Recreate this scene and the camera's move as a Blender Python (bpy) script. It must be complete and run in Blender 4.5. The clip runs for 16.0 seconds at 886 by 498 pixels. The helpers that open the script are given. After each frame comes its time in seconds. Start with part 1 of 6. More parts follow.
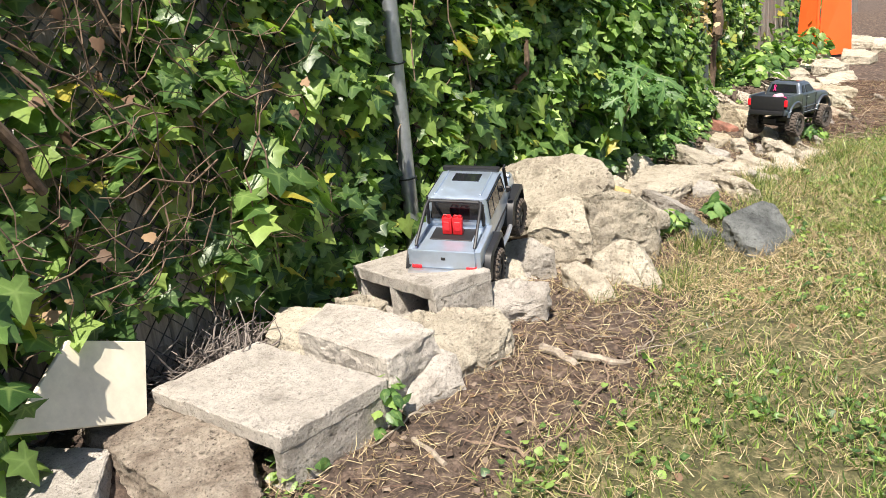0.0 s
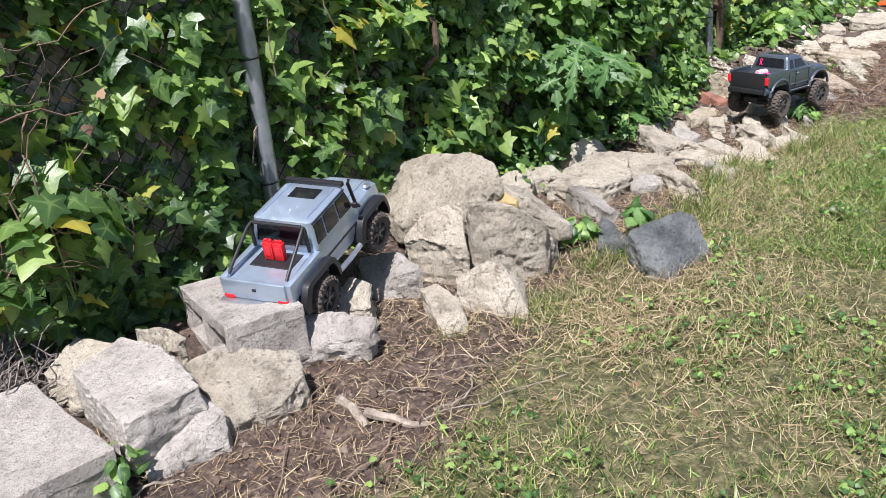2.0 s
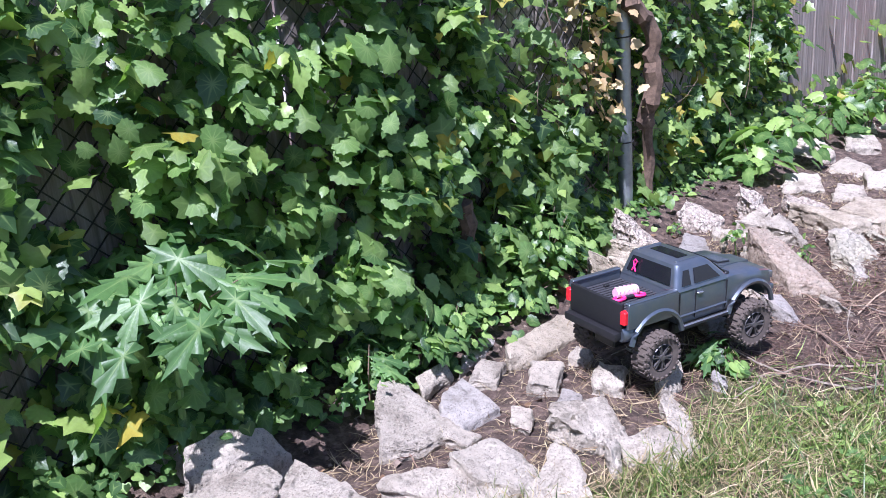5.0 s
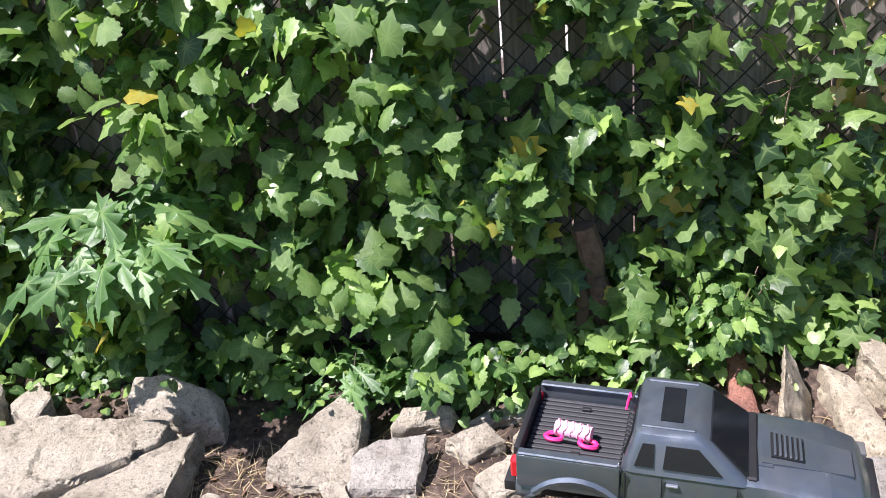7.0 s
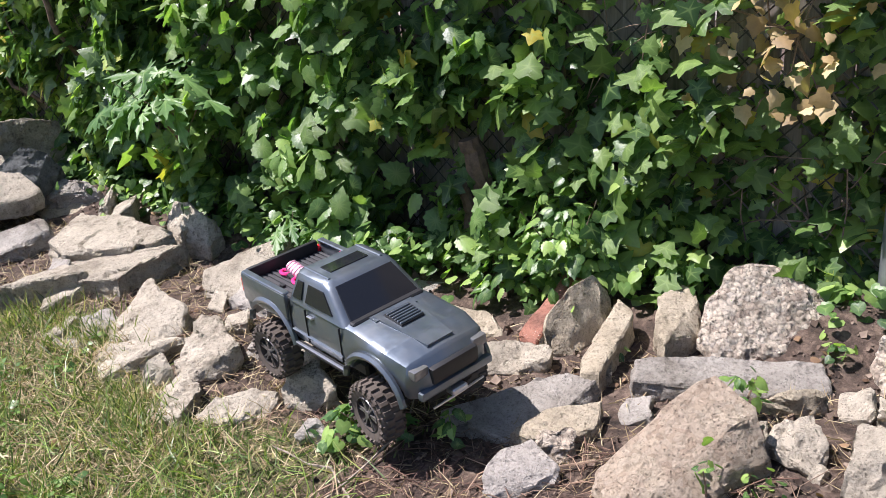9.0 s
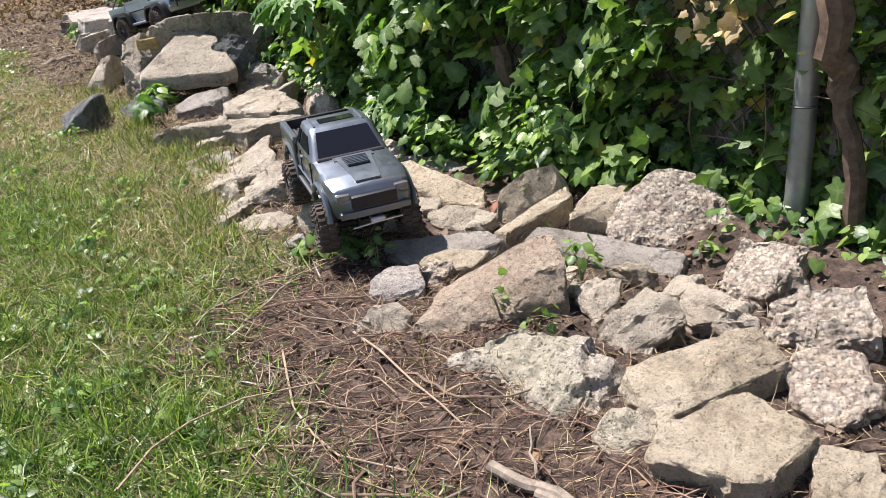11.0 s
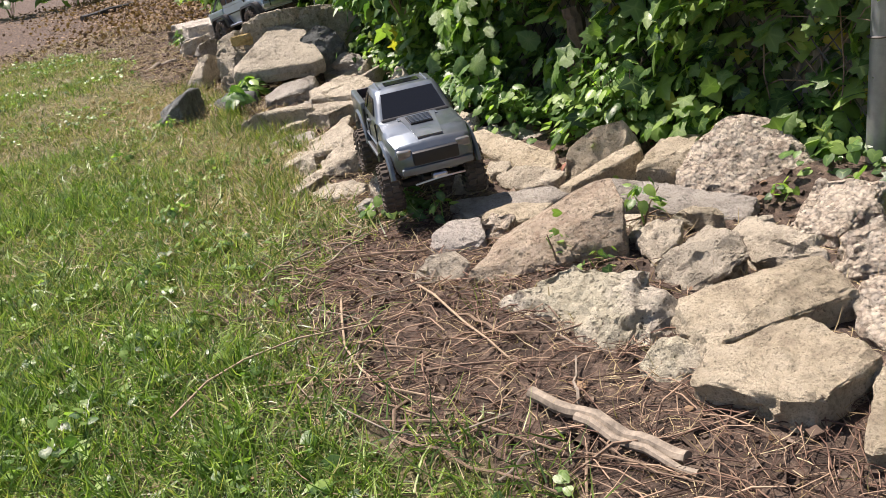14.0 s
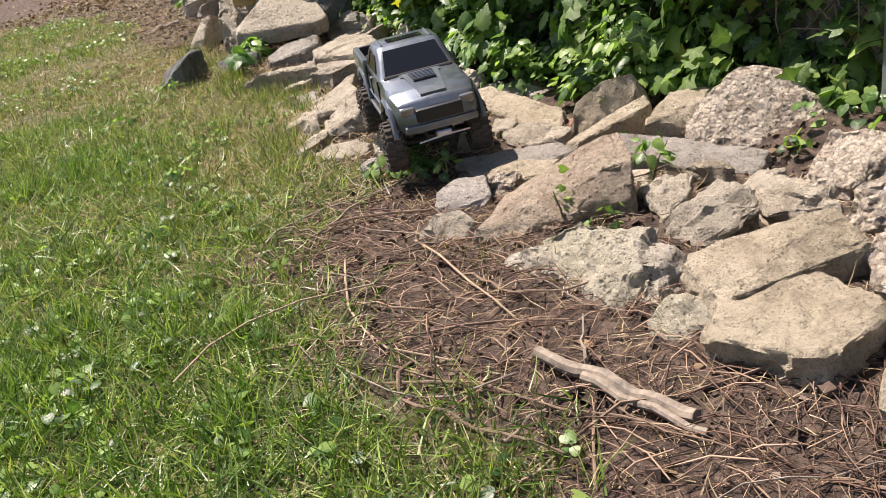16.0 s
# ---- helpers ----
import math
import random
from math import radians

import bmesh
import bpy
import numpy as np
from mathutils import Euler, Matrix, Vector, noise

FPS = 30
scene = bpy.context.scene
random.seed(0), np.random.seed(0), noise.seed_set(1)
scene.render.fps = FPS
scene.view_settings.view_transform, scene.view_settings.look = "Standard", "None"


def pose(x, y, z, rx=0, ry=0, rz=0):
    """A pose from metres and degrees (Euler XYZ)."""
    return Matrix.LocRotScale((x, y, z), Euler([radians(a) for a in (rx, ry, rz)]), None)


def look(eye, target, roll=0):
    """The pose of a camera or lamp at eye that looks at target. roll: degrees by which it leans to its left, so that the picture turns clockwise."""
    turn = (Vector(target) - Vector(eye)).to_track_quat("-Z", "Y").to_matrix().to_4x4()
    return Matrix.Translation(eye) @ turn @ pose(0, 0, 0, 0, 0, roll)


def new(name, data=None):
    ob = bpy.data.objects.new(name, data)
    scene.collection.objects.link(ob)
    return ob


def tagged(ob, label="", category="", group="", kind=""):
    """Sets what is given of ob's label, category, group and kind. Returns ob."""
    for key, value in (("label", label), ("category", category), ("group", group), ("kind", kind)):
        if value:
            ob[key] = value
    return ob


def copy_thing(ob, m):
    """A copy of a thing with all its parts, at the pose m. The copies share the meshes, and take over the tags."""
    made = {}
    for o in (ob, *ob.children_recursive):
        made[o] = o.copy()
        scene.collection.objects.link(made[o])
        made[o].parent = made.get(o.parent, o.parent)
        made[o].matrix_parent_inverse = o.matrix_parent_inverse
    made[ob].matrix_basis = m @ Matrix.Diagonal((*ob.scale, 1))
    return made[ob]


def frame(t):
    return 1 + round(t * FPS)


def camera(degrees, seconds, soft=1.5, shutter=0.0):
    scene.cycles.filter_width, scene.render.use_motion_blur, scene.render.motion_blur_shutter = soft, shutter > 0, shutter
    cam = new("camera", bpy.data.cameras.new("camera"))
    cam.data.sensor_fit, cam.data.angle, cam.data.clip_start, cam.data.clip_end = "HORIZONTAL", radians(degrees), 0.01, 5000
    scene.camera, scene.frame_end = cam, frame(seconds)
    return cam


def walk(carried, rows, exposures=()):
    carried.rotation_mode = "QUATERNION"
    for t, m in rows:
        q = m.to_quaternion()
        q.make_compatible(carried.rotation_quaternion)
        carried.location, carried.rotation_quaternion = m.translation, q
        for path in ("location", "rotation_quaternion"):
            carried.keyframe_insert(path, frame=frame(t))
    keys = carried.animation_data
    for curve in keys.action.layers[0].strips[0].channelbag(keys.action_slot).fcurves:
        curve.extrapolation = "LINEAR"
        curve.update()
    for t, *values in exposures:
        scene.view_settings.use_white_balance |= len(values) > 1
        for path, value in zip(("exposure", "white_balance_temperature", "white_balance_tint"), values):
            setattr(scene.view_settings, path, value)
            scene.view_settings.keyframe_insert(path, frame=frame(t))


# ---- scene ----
cam = camera(52.9, 16.0, soft=0.5)
PATH = [
    (0, (-4.258, -0.597, 0.978), (-2.657, 0.457, 0.408), -5.6),
    (0.5, (-4.505, -0.823, 1.112), (-2.916, 0.179, 0.425), -7.1),
    (1, (-4.271, -0.908, 1.121), (-2.779, 0.222, 0.418), -8.4),
    (1.5, (-3.976, -0.979, 1.106), (-2.573, 0.262, 0.407), -7.2),
    (2, (-3.602, -0.99, 1.093), (-2.162, 0.204, 0.385), -5.8),
    (2.5, (-3.223, -0.946, 1.094), (-1.769, 0.254, 0.427), -6.4),
    (3, (-2.841, -0.869, 1.117), (-1.398, 0.361, 0.48), -7.0),
    (3.5, (-2.442, -0.801, 1.097), (-0.967, 0.379, 0.439), -6.8),
    (4, (-2.044, -0.767, 1.068), (-0.579, 0.431, 0.421), -7.3),
    (4.5, (-1.639, -0.719, 1.07), (-0.212, 0.534, 0.446), -6.0),
    (4.7, (-1.48, -0.708, 1.06), (-0.072, 0.572, 0.442), -5.4),
    (6.8, (0.242, -0.82, 1.108), (0.192, 1.031, 0.35), -5.4),
    (7, (0.389, -0.827, 1.117), (0.195, 1.009, 0.347), -5.4),
    (7.5, (0.729, -0.844, 1.118), (0.224, 0.905, 0.289), -4.6),
    (8, (1.072, -0.845, 1.045), (0.38, 0.851, 0.243), -4.7),
    (8.5, (1.38, -0.839, 1.051), (0.473, 0.769, 0.282), -4.7),
    (9, (1.683, -0.788, 0.998), (0.595, 0.702, 0.227), -5.1),
    (9.5, (1.946, -0.714, 0.973), (0.694, 0.632, 0.184), -4.7),
    (9.7, (2.053, -0.688, 0.978), (0.738, 0.598, 0.193), -4.2),
    (11.8, (2.691, -0.546, 0.882), (1.061, 0.302, 0.092), -7.3),
    (12, (2.678, -0.538, 0.867), (1.026, 0.295, 0.107), -8.1),
    (12.5, (2.652, -0.527, 0.842), (0.978, 0.293, 0.119), -8.6),
    (13, (2.665, -0.522, 0.816), (0.995, 0.294, 0.077), -8.0),
    (13.5, (2.672, -0.516, 0.794), (0.995, 0.271, 0.039), -8.4),
    (14, (2.674, -0.515, 0.792), (0.989, 0.244, 0.027), -8.7),
    (14.5, (2.675, -0.515, 0.784), (0.987, 0.226, 0.008), -9.0),
    (15, (2.668, -0.507, 0.779), (0.985, 0.22, -0.02), -9.4),
    (15.5, (2.657, -0.497, 0.776), (0.984, 0.218, -0.055), -9.8),
    (16, (2.655, -0.494, 0.773), (0.984, 0.217, -0.066), -10.0),
]
# stops, kelvin and tint of the picture along the way
EXPOSURES = [(0.0, 0.98, 6750, 12), (0.6, 0.86, 6650, 13), (1.5, 0.74, 6350, 15), (2.3, 0.78, 5650, 19), (3.0, 0.93, 5350, 24), (4.5, 0.97, 5200, 31), (7.0, 1.1, 6000, 22), (8.0, 1.02, 6150, 21), (9.5, 0.95, 6050, 21), (12.0, 0.84, 6600, 18), (16.0, 0.79, 6850, 20)]
walk(cam, [(t, look(eye, target, roll)) for t, eye, target, roll in PATH], EXPOSURES)

# ---- light: a high sun over the lawn, clear sky ----
world = bpy.data.worlds.new("world")
scene.world = world
world.use_nodes = True
sky = world.node_tree.nodes.new("ShaderNodeTexSky")
sky.sky_type, sky.sun_disc = "NISHITA", False
sky.sun_elevation, sky.sun_rotation = radians(60), math.atan2(-0.94, -0.34)
backlight = world.node_tree.nodes["Background"]
backlight.inputs[1].default_value = 0.076
world.node_tree.links.new(sky.outputs[0], backlight.inputs[0])
sun = new("sun", bpy.data.lights.new("sun", "SUN"))
sun.data.energy, sun.data.angle, sun.data.color = 5.0, radians(0.5), (1, 0.95, 0.87)
sun.matrix_world = look((-0.47, -0.19, 0.86), (0, 0, 0))


# ---- materials ----
class Nodes:
    """A node material being wired up."""

    def __init__(self, name):
        self.m = bpy.data.materials.new(name)
        self.m.use_nodes = True
        self.t = self.m.node_tree
        self.b = self.t.nodes["Principled BSDF"]
        self.out = self.t.nodes["Material Output"]

    def node(self, kind, **sockets):
        n = self.t.nodes.new("ShaderNode" + kind)
        for k, v in sockets.items():
            self.put(n, k.replace("_", " "), v)
        return n

    def put(self, n, key, v):
        s = n.inputs[int(key)] if key.isdigit() else n.inputs[key]
        if isinstance(v, bpy.types.NodeSocket):
            self.t.links.new(v, s)
        elif isinstance(v, tuple) and len(v) == 3 and s.type == "RGBA":
            s.default_value = (*v, 1)
        else:
            s.default_value = v

    def set(self, **sockets):
        for k, v in sockets.items():
            self.put(self.b, k.replace("_", " "), v)
        return self

    def ramp(self, fac, stops):
        n = self.node("ValToRGB")
        self.t.links.new(fac, n.inputs[0])
        e = n.color_ramp.elements
        while len(e) < len(stops):
            e.new(0.5)
        for i, (p, c) in enumerate(stops):
            e[i].position = p
            e[i].color = (*c, 1) if isinstance(c, tuple) else (c, c, c, 1)
        return n.outputs[0]

    def mix(self, fac, a, b, mode="MIX"):
        n = self.node("Mix")
        n.data_type, n.blend_type = "RGBA", mode
        for i, v in ((0, fac), (6, a), (7, b)):
            if isinstance(v, bpy.types.NodeSocket):
                self.t.links.new(v, n.inputs[i])
            elif isinstance(v, tuple):
                n.inputs[i].default_value = (*v, 1)
            else:
                n.inputs[i].default_value = v
        return n.outputs[2]

    def where(self, shift=True):
        """Object coordinates, moved by the object's own random number."""
        c = self.node("TexCoord").outputs["Object"]
        if not shift:
            return c
        r = self.node("ObjectInfo").outputs["Random"]
        m = self.node("VectorMath")
        m.operation = "ADD"
        self.t.links.new(c, m.inputs[0])
        s = self.node("MapRange", From_Max=1.0, To_Max=37.0)
        self.t.links.new(r, s.inputs[0])
        self.t.links.new(s.outputs[0], m.inputs[1])
        return m.outputs[0]

    def noise(self, v, scale, detail=4.0, rough=0.6):
        return self.node("TexNoise", Vector=v, Scale=scale, Detail=detail, Roughness=rough).outputs["Fac"]

    def bump(self, height, strength, distance, under=None):
        n = self.node("Bump", Height=height, Strength=strength, Distance=distance)
        if under:
            self.t.links.new(under, n.inputs["Normal"])
        return n.outputs[0]


def stone(name, light, mid, dark, spot, grain=220.0, pits=0.6, stain=None, gravel=0.0):
    """Broken stone or old concrete: cloudy colour, dirt, grit, and pits with their shade painted in."""
    k = Nodes(name)
    v = k.where()
    big = k.noise(v, 9.0, 7, 0.7)
    c = k.ramp(big, [(0.32, dark), (0.46, mid), (0.6, light)])
    fine = k.noise(v, 60.0, 6, 0.7)
    c = k.mix(0.7, c, k.ramp(fine, [(0.3, 0.4), (0.44, 0.92), (0.6, 1.1)]), "MULTIPLY")
    c = k.mix(0.46, c, k.ramp(k.noise(v, 190.0, 3, 0.6), [(0.32, 0.5), (0.46, 1.05)]), "MULTIPLY")
    vor = k.node("TexVoronoi", Vector=v, Scale=grain)
    speck = k.ramp(vor.outputs["Distance"], [(0.12, 1.0), (0.3, 0.0)])
    some = k.ramp(k.noise(v, 25.0, 2), [(0.5, 0.0), (0.62, 1.0)])
    c = k.mix(k.mix(1.0, speck, some, "MULTIPLY"), c, spot)
    tone = k.node("MapRange", From_Max=1.0, To_Min=0.82, To_Max=1.12)
    k.t.links.new(k.node("ObjectInfo").outputs["Random"], tone.inputs[0])
    c = k.mix(1.0, c, tone.outputs[0], "MULTIPLY")
    if stain:
        c = k.mix(k.ramp(k.noise(v, 4.0, 4), [(0.45, 0.0), (0.58, 0.8)]), c, stain)
    peb = k.node("TexVoronoi", Vector=v, Scale=85.0)
    if gravel:
        c = k.mix(gravel, c, k.mix(0.75, c, k.ramp(peb.outputs["Color"], [(0.1, (0.34, 0.26, 0.2)), (0.35, (0.6, 0.5, 0.39)), (0.7, (0.76, 0.67, 0.54)), (0.95, (0.46, 0.41, 0.36))])))
        c = k.mix(gravel, c, k.ramp(peb.outputs["Distance"], [(0.5, 1.05), (0.85, 0.55)]), "MULTIPLY")
    k.set(Base_Color=c, Roughness=0.9)
    k.b.inputs["Specular IOR Level"].default_value = 0.25
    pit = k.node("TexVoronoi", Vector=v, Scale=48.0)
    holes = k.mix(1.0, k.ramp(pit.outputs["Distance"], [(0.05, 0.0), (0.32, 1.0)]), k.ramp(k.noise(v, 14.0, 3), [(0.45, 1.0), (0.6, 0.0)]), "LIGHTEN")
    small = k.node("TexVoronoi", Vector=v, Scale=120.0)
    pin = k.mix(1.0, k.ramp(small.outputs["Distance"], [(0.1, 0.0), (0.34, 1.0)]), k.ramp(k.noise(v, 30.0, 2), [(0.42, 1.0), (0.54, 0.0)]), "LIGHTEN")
    # pits and pinholes darkened: their dirt and inner shade put into the colour
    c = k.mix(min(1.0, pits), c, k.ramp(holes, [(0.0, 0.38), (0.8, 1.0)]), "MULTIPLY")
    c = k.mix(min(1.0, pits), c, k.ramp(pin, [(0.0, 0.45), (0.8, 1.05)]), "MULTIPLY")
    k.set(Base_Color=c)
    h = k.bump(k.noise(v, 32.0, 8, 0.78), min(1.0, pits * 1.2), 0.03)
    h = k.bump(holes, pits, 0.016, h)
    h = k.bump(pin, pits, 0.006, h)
    if gravel:
        h = k.bump(k.ramp(peb.outputs["Distance"], [(0.1, 1.0), (0.6, 0.0)]), gravel, 0.008, h)
    h = k.bump(k.ramp(vor.outputs["Distance"], [(0.0, 0.0), (0.5, 1.0)]), 0.35, 0.003, h)
    h = k.bump(k.noise(v, 210.0, 4, 0.7), 0.8, 0.004, h)
    k.set(Normal=h)
    return k.m


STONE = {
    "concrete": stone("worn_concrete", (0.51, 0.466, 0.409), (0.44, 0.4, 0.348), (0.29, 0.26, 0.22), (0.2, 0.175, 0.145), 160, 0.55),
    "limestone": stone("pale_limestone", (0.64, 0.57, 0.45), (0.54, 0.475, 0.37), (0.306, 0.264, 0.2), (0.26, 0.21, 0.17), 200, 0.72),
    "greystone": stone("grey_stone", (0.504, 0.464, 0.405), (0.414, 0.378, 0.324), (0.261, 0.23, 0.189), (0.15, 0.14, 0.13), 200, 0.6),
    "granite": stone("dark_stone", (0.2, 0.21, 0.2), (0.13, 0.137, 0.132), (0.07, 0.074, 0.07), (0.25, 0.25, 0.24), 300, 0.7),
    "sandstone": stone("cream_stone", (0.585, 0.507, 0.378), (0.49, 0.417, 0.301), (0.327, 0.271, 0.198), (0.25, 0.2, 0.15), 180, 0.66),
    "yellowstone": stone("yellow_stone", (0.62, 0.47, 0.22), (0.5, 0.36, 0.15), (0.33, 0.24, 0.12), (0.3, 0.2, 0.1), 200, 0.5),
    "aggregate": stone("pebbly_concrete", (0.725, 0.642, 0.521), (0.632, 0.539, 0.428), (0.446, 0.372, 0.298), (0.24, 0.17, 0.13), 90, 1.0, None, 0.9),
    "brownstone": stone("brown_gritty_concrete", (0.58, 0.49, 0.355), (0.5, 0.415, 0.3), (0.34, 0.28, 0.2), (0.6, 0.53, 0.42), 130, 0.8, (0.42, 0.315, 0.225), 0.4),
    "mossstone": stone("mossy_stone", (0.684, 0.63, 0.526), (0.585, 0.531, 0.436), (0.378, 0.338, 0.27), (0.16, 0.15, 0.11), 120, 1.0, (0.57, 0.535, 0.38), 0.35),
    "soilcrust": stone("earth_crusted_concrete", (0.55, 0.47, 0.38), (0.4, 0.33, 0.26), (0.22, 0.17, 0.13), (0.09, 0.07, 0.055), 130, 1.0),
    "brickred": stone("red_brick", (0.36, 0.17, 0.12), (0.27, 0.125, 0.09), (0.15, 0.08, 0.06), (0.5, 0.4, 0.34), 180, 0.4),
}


def paint(name, colour, metal, rough, coat=0.6, flake=0.0):
    k = Nodes(name)
    v = k.where(False)
    dust = k.ramp(k.noise(v, 14.0, 6, 0.7), [(0.4, 0.0), (0.72, 0.3)])
    k.set(Base_Color=k.mix(dust, colour, (0.27, 0.24, 0.2)), Metallic=metal, Coat_Weight=coat, Coat_Roughness=0.12)
    k.set(Roughness=k.ramp(k.noise(v, 40.0, 4), [(0.3, rough), (0.75, min(1.0, rough + 0.22))]))
    if flake:
        k.set(Normal=k.bump(k.noise(v, 900.0, 2), flake, 0.0006))
    return k.m


def plain(name, colour, rough, metal=0.0, grain=60.0, amount=0.25, bump=0.2):
    k = Nodes(name)
    v = k.where(False)
    n = k.noise(v, grain, 5, 0.65)
    k.set(Base_Color=k.mix(amount, colour, k.ramp(n, [(0.3, 0.15), (0.7, 1.0)]), "MULTIPLY"), Roughness=rough, Metallic=metal)
    k.set(Normal=k.bump(n, bump, 0.002))
    return k.m


def leaf_material(name, dark, mid, light, rough=0.38, thin=0.35, dry=None, veins=False):
    """Leaves, each of its own green, with sun shining through."""
    k = Nodes(name)
    r = k.node("NewGeometry").outputs["Random Per Island"]
    stops = [(0.0, dark), (0.5, mid), (0.93, light)]
    if dry:
        stops.append((0.985, dry))
    c = k.ramp(r, stops)
    v = k.node("TexCoord").outputs["Object"]
    c = k.mix(0.35, c, k.ramp(k.noise(v, 70.0, 4), [(0.3, 0.45), (0.65, 1.0)]), "MULTIPLY")
    if veins:
        rim = k.node("Attribute")
        rim.attribute_name = "rim"
        c = k.mix(k.ramp(rim.outputs["Fac"], [(0.08, 0.4), (0.3, 0.0)]), c, (0.34, 0.46, 0.16))
        c = k.mix(0.5, c, k.ramp(rim.outputs["Fac"], [(0.4, 1.0), (1.0, 0.7)]), "MULTIPLY")
    k.set(Base_Color=c, Roughness=rough)
    k.b.inputs["Specular IOR Level"].default_value = 0.5
    k.set(Normal=k.bump(k.noise(v, 120.0, 3), 0.35, 0.003))
    tr = k.node("BsdfTranslucent", Color=k.mix(1.0, c, (1.25, 1.5, 0.55), "MULTIPLY"))
    add = k.node("MixShader", **{"0": thin})
    k.t.links.new(k.b.outputs[0], add.inputs[1])
    k.t.links.new(tr.outputs[0], add.inputs[2])
    k.t.links.new(add.outputs[0], k.out.inputs[0])
    return k.m


IVY = leaf_material("ivy_leaf", (0.04, 0.092, 0.03), (0.125, 0.225, 0.06), (0.38, 0.52, 0.13), 0.36, 0.42, (0.5, 0.42, 0.07), True)
BROAD = leaf_material("broad_leaf", (0.045, 0.105, 0.035), (0.14, 0.26, 0.07), (0.38, 0.54, 0.15), 0.38, 0.42, None, True)
THISTLE = leaf_material("thistle_leaf", (0.07, 0.16, 0.045), (0.12, 0.24, 0.07), (0.2, 0.35, 0.11), 0.45, 0.35, None, True)
GRASS = leaf_material("grass_blade", (0.06, 0.11, 0.022), (0.16, 0.22, 0.05), (0.42, 0.44, 0.17), 0.42, 0.3, (0.5, 0.43, 0.2))
LUSH = leaf_material("lush_grass_blade", (0.035, 0.08, 0.016), (0.13, 0.23, 0.045), (0.42, 0.53, 0.155), 0.38, 0.32, (0.5, 0.45, 0.2))
REDTWIG = leaf_material("reddish_litter", (0.07, 0.04, 0.028), (0.17, 0.095, 0.065), (0.44, 0.31, 0.21), 0.8, 0.0)
STRAW = leaf_material("dry_grass", (0.26, 0.18, 0.1), (0.42, 0.32, 0.18), (0.6, 0.5, 0.31), 0.7, 0.15)
TANLEAF = leaf_material("tan_dry_leaf", (0.3, 0.2, 0.09), (0.5, 0.36, 0.17), (0.74, 0.58, 0.32), 0.6, 0.35)
DEADLEAF = leaf_material("dry_leaf", (0.09, 0.05, 0.028), (0.18, 0.105, 0.058), (0.34, 0.22, 0.12), 0.7, 0.15)
SOILBITS = leaf_material("soil_crumb", (0.07, 0.048, 0.035), (0.13, 0.09, 0.065), (0.26, 0.2, 0.15), 0.95, 0.0)


def ground_material():
    """Lawn soil with dead thatch, bare brown earth in patches by the rocks and beyond them."""
    k = Nodes("earth_and_lawn")
    v = k.node("TexCoord").outputs["Object"]
    n1 = k.noise(v, 1.7, 5)
    n2 = k.noise(v, 28.0, 8, 0.75)
    lawn = k.ramp(n2, [(0.32, (0.025, 0.028, 0.01)), (0.5, (0.12, 0.115, 0.045)), (0.66, (0.33, 0.28, 0.14))])
    soil = k.ramp(n2, [(0.34, (0.026, 0.018, 0.013)), (0.5, (0.1, 0.068, 0.05)), (0.68, (0.27, 0.195, 0.145))])
    att = k.node("Attribute")
    att.attribute_name = "bare"
    s = k.node("Math")
    s.operation = "ADD"
    k.t.links.new(att.outputs["Fac"], s.inputs[0])
    k.t.links.new(n1, s.inputs[1])
    fac = k.ramp(s.outputs[0], [(0.72, 0.0), (0.98, 1.0)])
    k.set(Base_Color=k.mix(fac, lawn, soil), Roughness=0.95)
    h = k.bump(n2, 0.9, 0.02)
    k.set(Normal=k.bump(k.noise(v, 160.0, 5, 0.7), 0.8, 0.006, h))
    return k.m


EARTH = ground_material()
BARK = plain("brown_bark", (0.2, 0.135, 0.09), 0.95, 0, 45, 0.75, 0.9)
VINE = plain("dry_vine", (0.3, 0.21, 0.145), 0.9, 0, 90, 0.6, 0.6)
STICK = plain("weathered_wood", (0.42, 0.35, 0.27), 0.85, 0, 50, 0.85, 0.9)
GALV = plain("galvanised_steel", (0.42, 0.44, 0.46), 0.42, 0.75, 30, 0.35, 0.15)
WIRE = plain("dull_wire", (0.09, 0.085, 0.08), 0.6, 0.6, 40, 0.4, 0.1)
BOARD = plain("cream_board", (0.72, 0.66, 0.52), 0.7, 0, 16, 0.3, 0.2)
ORANGE = plain("orange_plastic", (0.95, 0.12, 0.02), 0.45, 0, 12, 0.12, 0.1)
RUBBERHOSE = plain("black_plastic", (0.015, 0.015, 0.016), 0.5, 0, 30, 0.3, 0.1)


def plank_material():
    k = Nodes("grey_weathered_plank")
    v = k.where()
    st = k.node("Mapping", Vector=v, Scale=(1.0, 1.0, 0.06))
    n = k.noise(st.outputs[0], 60.0, 6, 0.7)
    c = k.ramp(n, [(0.3, (0.13, 0.11, 0.09)), (0.55, (0.29, 0.25, 0.215)), (0.75, (0.46, 0.42, 0.38))])
    k.set(Base_Color=c, Roughness=0.9, Normal=k.bump(n, 0.6, 0.004))
    return k.m


